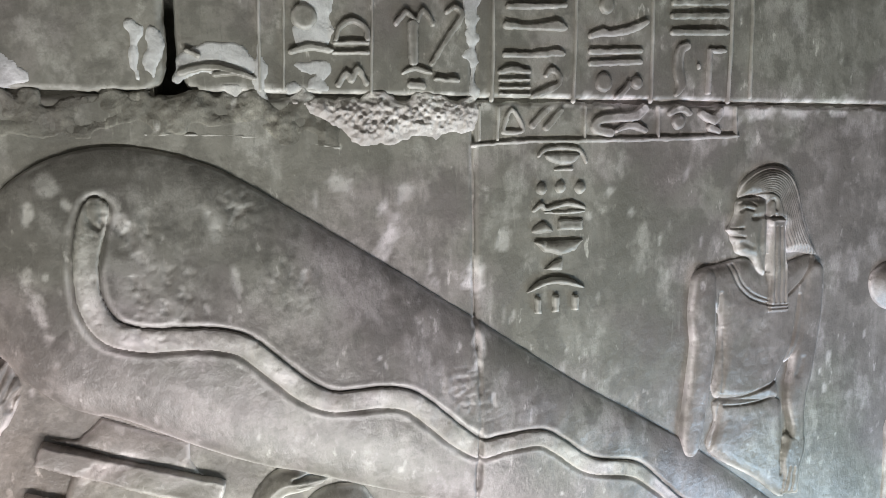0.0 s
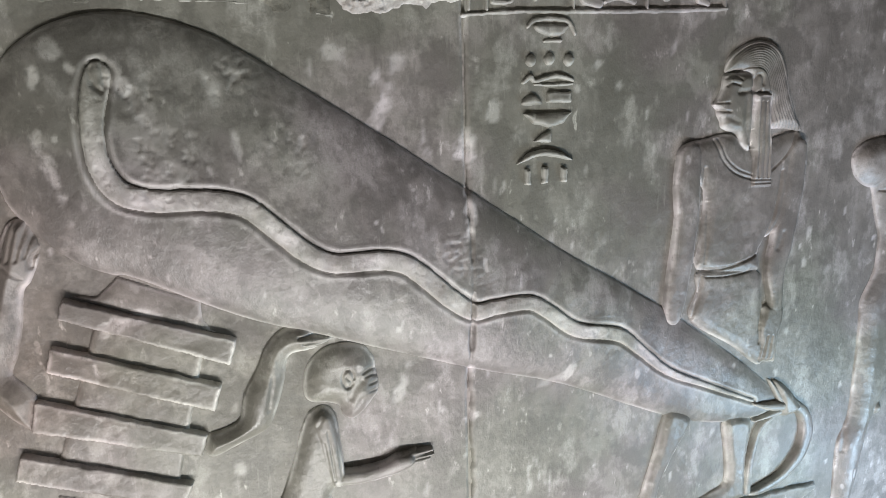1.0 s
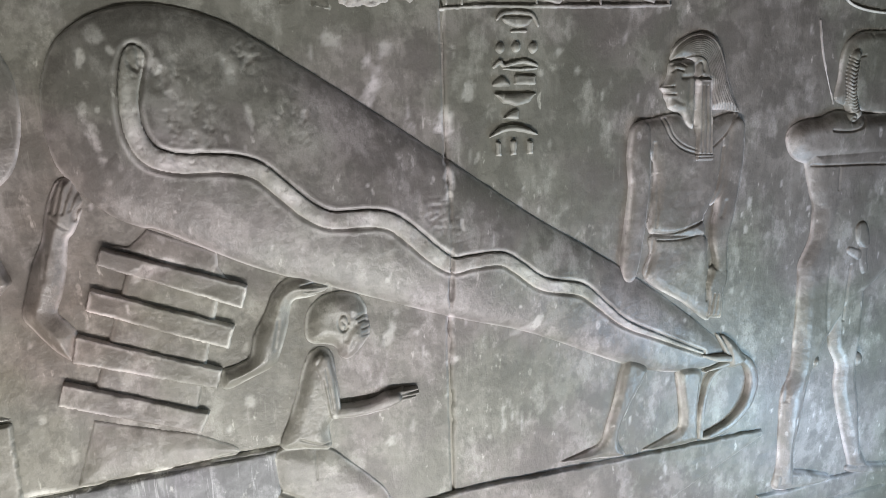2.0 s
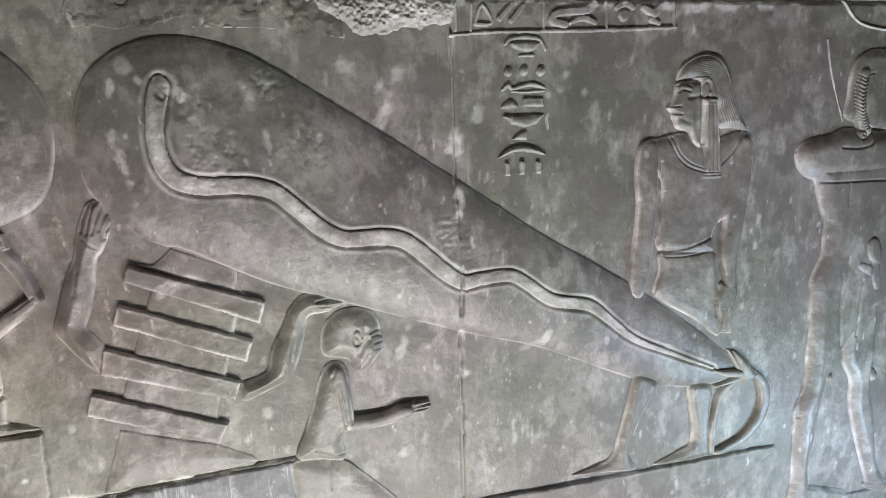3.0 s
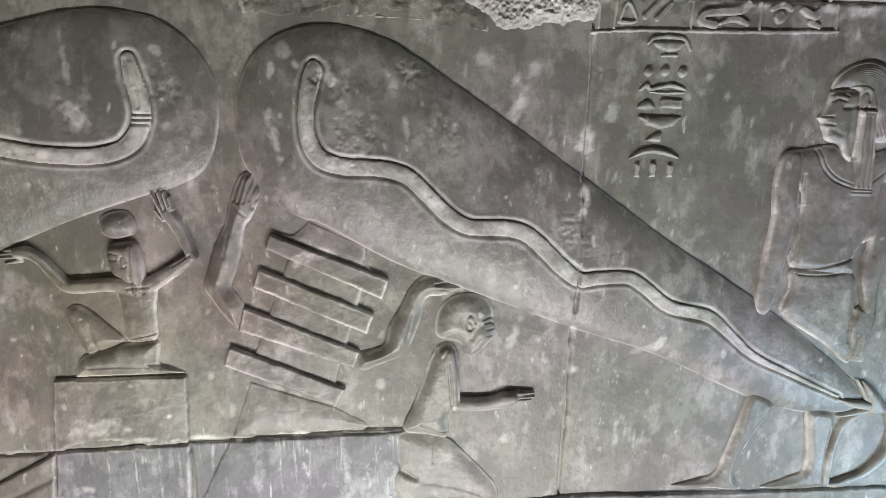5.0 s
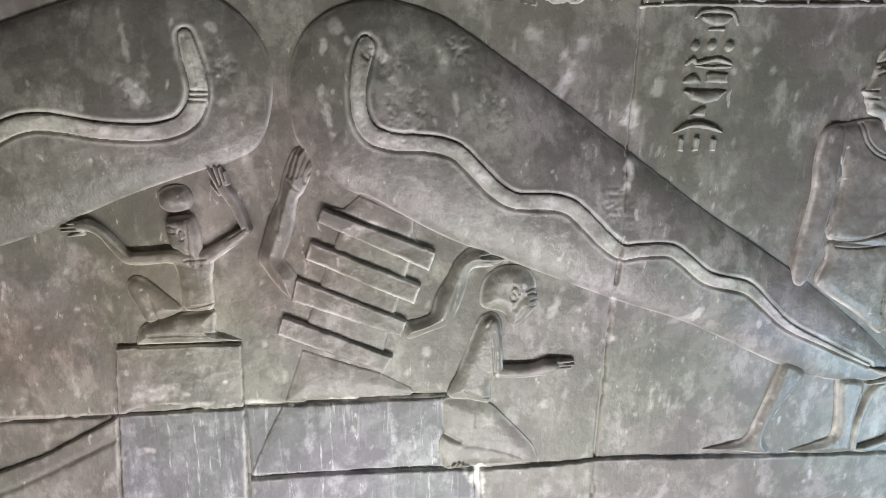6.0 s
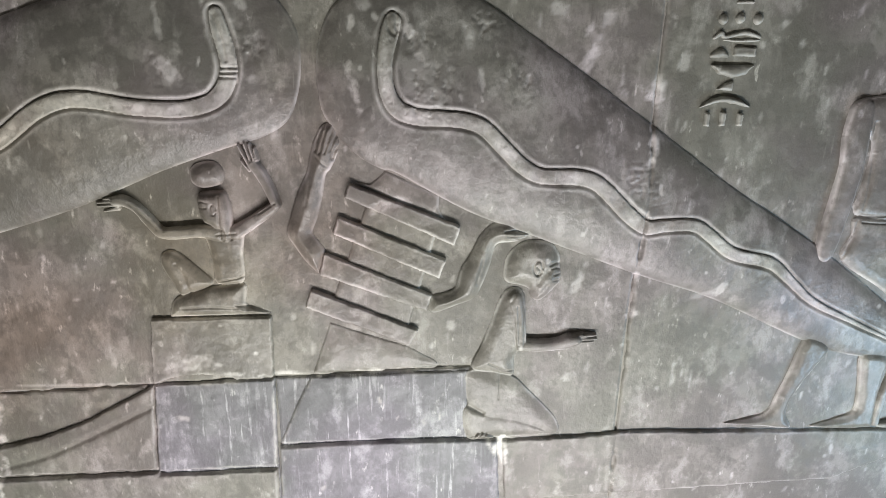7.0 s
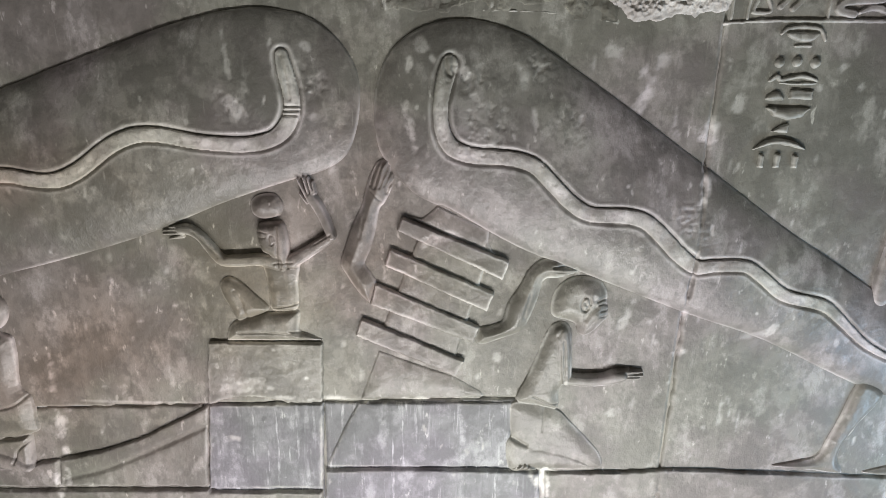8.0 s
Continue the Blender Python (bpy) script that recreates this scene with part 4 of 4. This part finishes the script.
figure([
    area([(-1.368, 1.178), (-1.294, 1.178), (-1.267, 1.162), (-1.261, 1.137), (-1.276, 1.107), (-1.311, 1.092), (-1.388, 1.088)], 0.017, 0.024),
    area([(-1.388, 1.086), (-1.279, 1.091), (-1.263, 1.061), (-1.269, 0.982), (-1.252, 0.955), (-1.252, 0.907), (-1.268, 0.870), (-1.441, 0.852)], 0.017, 0.03),
    area([(-1.442, 0.847), (-1.267, 0.875), (-1.272, 0.795), (-1.456, 0.782)], 0.015, 0.012, 0.004, False),
    limb([(-1.392, 0.808, 0.0230), (-1.345, 0.815, 0.0229), (-1.311, 0.810, 0.0178), (-1.278, 0.798, 0.0077)], 0.022),
], "seated stone relief figure on a low seat above the boat", [([(-1.414, 0.921), (-1.298, 0.937), (-1.258, 0.960)], 0.003, 0.005), ([(-1.334, 0.869), (-1.300, 0.864), (-1.262, 0.873)], 0.0025, 0.006), ([(-1.303, 0.814), (-1.293, 0.841), (-1.267, 0.860)], 0.0025, 0.006)], 35)

# ---- pedestal, boat and ground lines ----
pedestal = thing("pedestal_relief", "flat raised stone pedestal under the squatting figure, cracked across", "relief")
carve("pedestal_top", [area([(-0.891, 1.083), (-0.673, 1.086), (-0.678, 0.960), (-0.748, 0.956), (-0.770, 0.963), (-0.801, 0.967), (-0.825, 0.968), (-0.853, 0.966), (-0.875, 0.960), (-0.895, 0.951), (-0.905, 0.951)], 0.009, 0.004, 0.008, False)], FIGURE, pedestal, 0.0022, 0.0, (), 0.0008, 0.001, 0.003, "", 41, 0.03, 0.6)
carve("pedestal_base", [area([(-0.904, 0.947), (-0.826, 0.951), (-0.678, 0.956), (-0.687, 0.758), (-0.921, 0.752)], 0.006, 0.004, 0.005, False)], WASHED, pedestal, 0.0025, 0.0, (), 0.0008, 0.001, 0.003, "", 42, 0.03, 0.6)

tagged(carve("boat_relief", [area([(-1.611, 0.773), (-1.445, 0.782), (-1.349, 0.793), (-1.278, 0.799), (-1.218, 0.814), (-1.134, 0.835), (-1.049, 0.867), (-0.976, 0.907), (-0.904, 0.946), (-0.922, 0.759), (-1.064, 0.754), (-1.359, 0.745), (-1.621, 0.734)], 0.0075, 0.008, 0.0060, False)], WALL, None, 0.003, 0.0,
             [([(-0.907, 0.902), (-0.981, 0.864), (-1.116, 0.799), (-1.214, 0.768)], 0.005, 0.004), ([(-1.219, 0.829), (-1.235, 0.719)], 0.003, 0.008)], 0.0008, 0.001, 0.003, "", 43), "raised curved stone boat hull relief beside the pedestal", "relief")

ledge = thing("ground_line_relief", "raised stone ground line ledge on which the figures stand", "relief")
carve("ledge", [area([(-1.646, 0.727), (-0.920, 0.749), (-0.921, 0.744), (-0.687, 0.750), (-0.693, 0.618), (-1.683, 0.590)], 0.0080, 0.005, 0.007, False)], WALL, ledge, 0.003, 0.0, (), 0.0008, 0.001, 0.003, "", 44)
carve("ledge", [area([(-0.680, 0.802), (-0.516, 0.810), (-0.310, 0.810), (-0.247, 0.809), (-0.233, 0.587), (-0.690, 0.574)], 0.0080, 0.005, 0.007, False)], WASHED, ledge, 0.003, 0.0, (), 0.0008, 0.001, 0.003, "", 45)
carve("ledge", [area([(-0.239, 0.808), (-0.082, 0.814), (0.033, 0.823), (0.197, 0.819), (0.361, 0.815), (0.522, 0.815), (0.698, 0.814), (0.699, 0.798), (0.467, 0.694), (0.166, 0.679), (-0.229, 0.660)], 0.0080, 0.005, 0.007, False)], WALL, ledge, 0.003, 0.0, [(JOINT, 0.0022, 0.006, 1)], 0.0008, 0.001, 0.003, "", 46)
carve("ledge", [area([(0.700, 0.648), (0.785, 0.646), (0.904, 0.650), (1.062, 0.649), (1.191, 0.647), (1.215, 0.543), (1.082, 0.547), (0.712, 0.550)], 0.0080, 0.005, 0.007, False)], WALL, ledge, 0.003, 0.0, [([(0.705, 0.610), (0.922, 0.596), (1.073, 0.596)], 0.003, 0.006)], 0.0008, 0.001, 0.003, "", 47)

# ---- socket and cable ----
lamp_socket = thing("lotus_socket_relief", "stone relief of a lotus socket and looping cable at the bulb", "relief")
carve("calyx", [area([(0.572, 1.048), (0.599, 1.034), (0.623, 1.008), (0.639, 0.988), (0.623, 0.973), (0.595, 0.972), (0.582, 0.997), (0.576, 1.022)], 0.016, 0.016, 0.003)], FIGURE, lamp_socket, 0.002, 0.0, [([(0.585, 1.016), (0.592, 1.000), (0.586, 0.986)], 0.0018, 0.004)], 0.0005)
carve("petal", [limb([(0.588, 0.996, 0.0094), (0.558, 1.001, 0.0080), (0.529, 1.009, 0.0039)], 0.016, 0.006)], FIGURE, lamp_socket, 0.002, 0.0, (), 0.0005)
carve("petal", [limb([(0.585, 1.011, 0.0067), (0.573, 1.031, 0.0053), (0.562, 1.049, 0.0026)], 0.013, 0.003)], FIGURE, lamp_socket, 0.002, 0.0, (), 0.0005)
carve("petal", [limb([(0.589, 0.983, 0.0068), (0.567, 0.979, 0.0054), (0.537, 0.972, 0.0027)], 0.012, 0.003)], FIGURE, lamp_socket, 0.002, 0.0, (), 0.0005)
carve("cable", [limb([(0.619, 0.994, 0.0109), (0.645, 0.972, 0.0124), (0.659, 0.937, 0.0140), (0.656, 0.905, 0.0141), (0.640, 0.872, 0.0127), (0.608, 0.844, 0.0113), (0.569, 0.829, 0.0098), (0.539, 0.824, 0.0055)], 0.012)], FIGURE, lamp_socket, 0.002, 0.0, (), 0.0005)
carve("stem", [limb([(0.581, 0.979, 0.0067), (0.557, 0.963, 0.0067), (0.545, 0.942, 0.0067), (0.534, 0.893, 0.0082), (0.533, 0.829, 0.0083)], 0.010)], FIGURE, lamp_socket, 0.002, 0.0, (), 0.0005)

# ---- inscriptions: plain carved bars, discs and arcs ----

def sign(forms, parent, seed=51):
    carve("carved_sign", forms, FIGURE, parent, 0.0016, 0.0, (), 0.0010, 0.0008, 0.002, "", seed)


column = thing("carved_inscription", "column of small raised carved signs beside the figure", "inscription", "inscription columns")
sign([limb([(0.091, 1.648, 0.0028), (0.099, 1.656, 0.0038), (0.116, 1.659, 0.0038), (0.141, 1.659, 0.0038), (0.155, 1.654, 0.0039), (0.163, 1.639, 0.0029)], 0.006), area([(0.099, 1.651), (0.127, 1.652), (0.155, 1.651), (0.143, 1.638), (0.127, 1.636), (0.110, 1.639)], 0.005, 0.006)], column)
sign([limb([(0.116, 1.630, 0.0029), (0.141, 1.630, 0.0029)], 0.006)], column)
for c in ([(0.096, 1.604)], [(0.124, 1.606)], [(0.154, 1.604)]):
    sign([oval(*c[0], 0.009, 0.009, 0.007, 0.007)], column)
sign([limb([(0.085, 1.575, 0.0029), (0.095, 1.582, 0.0048), (0.104, 1.577, 0.0039), (0.135, 1.583, 0.0039), (0.161, 1.577, 0.0030)], 0.006)], column)
sign([limb([(0.102, 1.572, 0.0019), (0.135, 1.571, 0.0029), (0.161, 1.572, 0.0020)], 0.005)], column)
sign([area([(0.083, 1.544), (0.086, 1.554), (0.097, 1.560), (0.107, 1.556), (0.113, 1.544)], 0.007, 0.008)], column)
sign([area([(0.120, 1.562), (0.159, 1.561), (0.159, 1.545), (0.120, 1.546)], 0.006, 0.004, 0.004, False)], column)
sign([area([(0.083, 1.533), (0.161, 1.533), (0.146, 1.516), (0.125, 1.511), (0.099, 1.518)], 0.008, 0.010, 0.004, False)], column)
sign([area([(0.098, 1.492), (0.113, 1.503), (0.129, 1.508), (0.129, 1.490)], 0.006, 0.006, 0.003, False)], column)
sign([area([(0.073, 1.461), (0.093, 1.477), (0.119, 1.482), (0.145, 1.476), (0.164, 1.463), (0.140, 1.467), (0.119, 1.471), (0.096, 1.468)], 0.008, 0.006, 0.003)], column)
for c in ([(0.086, 1.455), (0.096, 1.454), (0.097, 1.430), (0.086, 1.431)], [(0.113, 1.456), (0.124, 1.456), (0.124, 1.431), (0.113, 1.431)], [(0.143, 1.455), (0.154, 1.454), (0.155, 1.431), (0.144, 1.432)]):
    sign([area(c, 0.007, 0.004, 0.004, False)], column)

top = thing("carved_inscription", "rows of raised carved signs between upright dividing lines", "inscription", "inscription columns")
for c in ([(0.027, 1.907, 0.0029), (0.028, 1.804, 0.0030), (0.025, 1.721, 0.0030)], [(0.145, 1.917, 0.0031), (0.145, 1.809, 0.0031), (0.143, 1.721, 0.0032)], [(0.263, 1.926, 0.0033), (0.264, 1.815, 0.0033), (0.264, 1.723, 0.0034)], [(0.391, 1.936, 0.0035), (0.396, 1.820, 0.0036), (0.395, 1.724, 0.0036)], [(0.428, 1.939, 0.0035), (0.432, 1.822, 0.0036), (0.433, 1.731, 0.0037)],):
    carve("dividing_line", [limb(c, 0.0042, 0.0034)], WALL, top, 0.0022, 0.0, (), 0.0005, 0.0, 0.002)
for c in ([(-0.126, 1.895, 0.0027), (-0.130, 1.798, 0.0027), (-0.133, 1.727, 0.0028)], [(-0.259, 1.885, 0.0025), (-0.262, 1.792, 0.0025), (-0.264, 1.728, 0.0026)], [(-0.231, 1.887, 0.0019), (-0.234, 1.793, 0.0019), (-0.237, 1.729, 0.0020)],):
    carve("dividing_line", [limb(c, 0.0042, 0.0034)], WALL, top, 0.0022, 0.0, (), 0.0005, 0.0, 0.002)
for c in ([(0.008, 1.713, 0.0030), (0.007, 1.670, 0.0030)], [(0.035, 1.712, 0.0030), (0.032, 1.670, 0.0031)], [(0.161, 1.715, 0.0032), (0.160, 1.672, 0.0033)], [(0.277, 1.716, 0.0034), (0.277, 1.674, 0.0035)], [(0.409, 1.716, 0.0037), (0.410, 1.675, 0.0037)],):
    carve("dividing_line", [limb(c, 0.0042, 0.0034)], WALL, top, 0.0022, 0.0, (), 0.0005, 0.0, 0.002)
carve("border_line", [limb([(-0.002, 1.663, 0.0038), (0.073, 1.668, 0.0039), (0.165, 1.669, 0.0041), (0.283, 1.671, 0.0043), (0.414, 1.675, 0.0037)], 0.0045, 0.0035)], WALL, top, 0.0022, 0.0, (), 0.0006, 0.001, 0.002)
carve("border_line", [limb([(-0.391, 1.677, 0.0024), (-0.305, 1.676, 0.0025), (-0.228, 1.669, 0.0027), (-0.175, 1.661, 0.0027)], 0.0018, 0.0008)], WALL, top, 0.0022, 0.0, (), 0.0006, 0.001, 0.002)
for c in ([(0.049, 1.840, 0.0037), (0.088, 1.841, 0.0038), (0.129, 1.845, 0.0031)], [(0.045, 1.816, 0.0045), (0.080, 1.815, 0.0038), (0.117, 1.818, 0.0062), (0.129, 1.816, 0.0031)], [(0.043, 1.779, 0.0037), (0.081, 1.780, 0.0038), (0.117, 1.784, 0.0047), (0.128, 1.782, 0.0024)], [(0.036, 1.757, 0.0030), (0.053, 1.761, 0.0045), (0.077, 1.758, 0.0031)], [(0.036, 1.747, 0.0023), (0.077, 1.748, 0.0023)], [(0.036, 1.737, 0.0023), (0.077, 1.738, 0.0023)], [(0.036, 1.729, 0.0023), (0.077, 1.729, 0.0023)]):
    sign([limb([(p[0], p[1], p[2] * 1.2) for p in c], 0.0056, 0.0036)], top)
for c in ([(0.082, 1.727, 0.0031), (0.104, 1.735, 0.0047), (0.120, 1.743, 0.0039), (0.120, 1.756, 0.0039), (0.108, 1.762, 0.0039), (0.101, 1.754, 0.0031)], [(0.167, 1.808, 0.0040), (0.184, 1.813, 0.0048), (0.197, 1.812, 0.0040), (0.219, 1.816, 0.0049), (0.237, 1.822, 0.0049), (0.252, 1.829, 0.0041)], [(0.167, 1.787, 0.0040), (0.244, 1.791, 0.0041)], [(0.167, 1.772, 0.0040), (0.244, 1.776, 0.0042)], [(0.208, 1.728, 0.0033), (0.221, 1.737, 0.0042), (0.226, 1.747, 0.0033)]):
    sign([limb([(p[0], p[1], p[2] * 1.2) for p in c], 0.0056, 0.0036)], top)
for c in ([(0.296, 1.858, 0.0042), (0.384, 1.863, 0.0044)], [(0.295, 1.840, 0.0042), (0.386, 1.845, 0.0044)], [(0.296, 1.818, 0.0042), (0.387, 1.822, 0.0044)], [(0.320, 1.800, 0.0052), (0.308, 1.792, 0.0069), (0.307, 1.766, 0.0078), (0.312, 1.747, 0.0069), (0.305, 1.733, 0.0035)], [(0.359, 1.795, 0.0035), (0.385, 1.796, 0.0036)], [(0.359, 1.795, 0.0035), (0.359, 1.768, 0.0035), (0.359, 1.737, 0.0036)], [(0.341, 1.774, 0.0026), (0.342, 1.771, 0.0026)]):
    sign([limb([(p[0], p[1], p[2] * 1.2) for p in c], 0.0056, 0.0036)], top)
for c in ([(0.040, 1.682, 0.0031), (0.052, 1.709, 0.0031), (0.068, 1.682, 0.0031), (0.040, 1.680, 0.0031)], [(0.082, 1.689, 0.0047), (0.104, 1.711, 0.0039)], [(0.102, 1.686, 0.0047), (0.124, 1.709, 0.0040)], [(0.254, 1.713, 0.0059), (0.236, 1.702, 0.0067), (0.204, 1.700, 0.0058), (0.181, 1.696, 0.0057), (0.176, 1.685, 0.0057), (0.200, 1.679, 0.0058)], [(0.209, 1.682, 0.0033), (0.232, 1.690, 0.0051), (0.255, 1.683, 0.0043)], [(0.296, 1.707, 0.0043), (0.314, 1.714, 0.0052), (0.327, 1.707, 0.0044)], [(0.348, 1.708, 0.0045), (0.370, 1.698, 0.0072), (0.383, 1.712, 0.0045)], [(0.364, 1.688, 0.0054), (0.379, 1.682, 0.0045)]):
    sign([limb([(p[0], p[1], p[2] * 1.2) for p in c], 0.0056, 0.0036)], top)
for c in ([(-0.100, 1.811, 0.0034), (-0.087, 1.825, 0.0035), (-0.075, 1.815, 0.0035), (-0.066, 1.829, 0.0035), (-0.054, 1.813, 0.0035)], [(-0.079, 1.810, 0.0063), (-0.079, 1.766, 0.0056)], [(-0.055, 1.765, 0.0036), (-0.037, 1.793, 0.0036), (-0.016, 1.823, 0.0043), (-0.024, 1.834, 0.0036), (-0.035, 1.828, 0.0028)], [(-0.093, 1.752, 0.0028), (-0.077, 1.758, 0.0035), (-0.057, 1.753, 0.0029)], [(-0.084, 1.738, 0.0042), (-0.068, 1.737, 0.0043)], [(-0.051, 1.746, 0.0029), (-0.021, 1.745, 0.0029)]):
    sign([limb([(p[0], p[1], p[2] * 1.2) for p in c], 0.0056, 0.0036)], top)
for c in ([(-0.174, 1.788, 0.0033), (-0.168, 1.804, 0.0033), (-0.153, 1.812, 0.0033), (-0.138, 1.804, 0.0034), (-0.136, 1.791, 0.0034)], [(-0.175, 1.785, 0.0027), (-0.136, 1.787, 0.0027)], [(-0.177, 1.773, 0.0027), (-0.136, 1.775, 0.0027)], [(-0.173, 1.736, 0.0034), (-0.163, 1.751, 0.0034), (-0.157, 1.742, 0.0034), (-0.149, 1.756, 0.0034), (-0.139, 1.739, 0.0034)], [(-0.227, 1.773, 0.0032), (-0.207, 1.779, 0.0039), (-0.180, 1.776, 0.0033)], [(-0.350, 1.745, 0.0036), (-0.318, 1.753, 0.0043), (-0.282, 1.746, 0.0038)], [(-0.341, 1.770, 0.0030), (-0.330, 1.765, 0.0031)], [(-0.313, 1.745, 0.0031), (-0.288, 1.748, 0.0038), (-0.270, 1.741, 0.0025)]):
    sign([limb([(p[0], p[1], p[2] * 1.2) for p in c], 0.0056, 0.0036)], top)
for c, r in (([(0.190, 1.848)], 0.012), ([(0.187, 1.747)], 0.014), ([(0.240, 1.748)], 0.010), ([(0.310, 1.695)], 0.012), ([(-0.210, 1.813)], 0.016)):
    sign([oval(*c[0], r, r, 0.006, 0.006)], top)

# ---- damage: broken stone, erosion, plaster ----
def patch(name, pts, mat, h, rough, label, category, ragged=0.006, seed=61, res=0.0025, grain=0.02, base=0.0, smooth=True):
    return tagged(carve(name, [area(pts, h, 0.02, 0.0002, smooth)], mat, None, res, base, (), rough, ragged, 0.002, "", seed, grain, 0.0, 0.022), label, category)


patch("broken_stone", [(-0.226, 1.717), (-0.172, 1.722), (-0.103, 1.723), (-0.003, 1.722), (-0.004, 1.682), (-0.045, 1.676), (-0.082, 1.670), (-0.119, 1.661), (-0.154, 1.665), (-0.181, 1.681), (-0.207, 1.699)], BROKEN, 0.005, 0.0042, "rough pale pinkish broken stone where the surface has fallen", "broken stone", 0.008, 62, 0.0014, 0.0055)
patch("eroded_stone", [(-0.388, 1.721), (-0.226, 1.721), (-0.200, 1.699), (-0.174, 1.676), (-0.202, 1.669), (-0.254, 1.671), (-0.304, 1.679), (-0.389, 1.681)], ERODED, 0.002, 0.006, "pitted eroded stone band beneath the upper course", "eroded stone", 0.014, 63, 0.0022, 0.028)
patch("eroded_stone", [(-0.557, 1.723), (-0.495, 1.723), (-0.391, 1.721), (-0.394, 1.686), (-0.445, 1.679), (-0.499, 1.676), (-0.562, 1.671)], ERODED, 0.002, 0.005, "pitted eroded stone band beneath the upper course", "eroded stone", 0.014, 64, 0.0022, 0.028)
for k, c in enumerate(([(-0.356, 1.765), (-0.341, 1.774), (-0.299, 1.778), (-0.274, 1.771), (-0.268, 1.755), (-0.282, 1.746), (-0.313, 1.747), (-0.334, 1.741), (-0.354, 1.738), (-0.358, 1.748)], [(-0.310, 1.734), (-0.295, 1.736), (-0.277, 1.728), (-0.302, 1.726)], [(-0.220, 1.844), (-0.178, 1.847), (-0.176, 1.809), (-0.183, 1.785), (-0.207, 1.779), (-0.224, 1.786)], [(-0.224, 1.764), (-0.181, 1.769), (-0.177, 1.751), (-0.189, 1.741), (-0.227, 1.757)], [(-0.231, 1.730), (-0.222, 1.743), (-0.212, 1.732), (-0.202, 1.745), (-0.189, 1.731)])):
    patch("plaster_patch", c, PLASTER, 0.0012, 0.0006, "flaking white plaster patch on the carved stone", "plaster", 0.008, 70 + k)
for k, c in enumerate(([(-0.402, 1.792), (-0.389, 1.786), (-0.390, 1.732), (-0.396, 1.730), (-0.399, 1.756)], [(-0.381, 1.793), (-0.364, 1.792), (-0.367, 1.756), (-0.380, 1.737)], [(-0.014, 1.857), (0.008, 1.859), (0.005, 1.804), (0.007, 1.730), (-0.005, 1.725), (-0.009, 1.761), (-0.012, 1.803)], [(-0.543, 1.763), (-0.504, 1.760), (-0.503, 1.729), (-0.546, 1.727)], [(-0.269, 1.791), (-0.258, 1.792), (-0.260, 1.724), (-0.267, 1.728)])):
    patch("plaster_patch", c, PLASTER, 0.0012, 0.0006, "flaking white plaster patch on the carved stone", "plaster", 0.008, 76 + k)
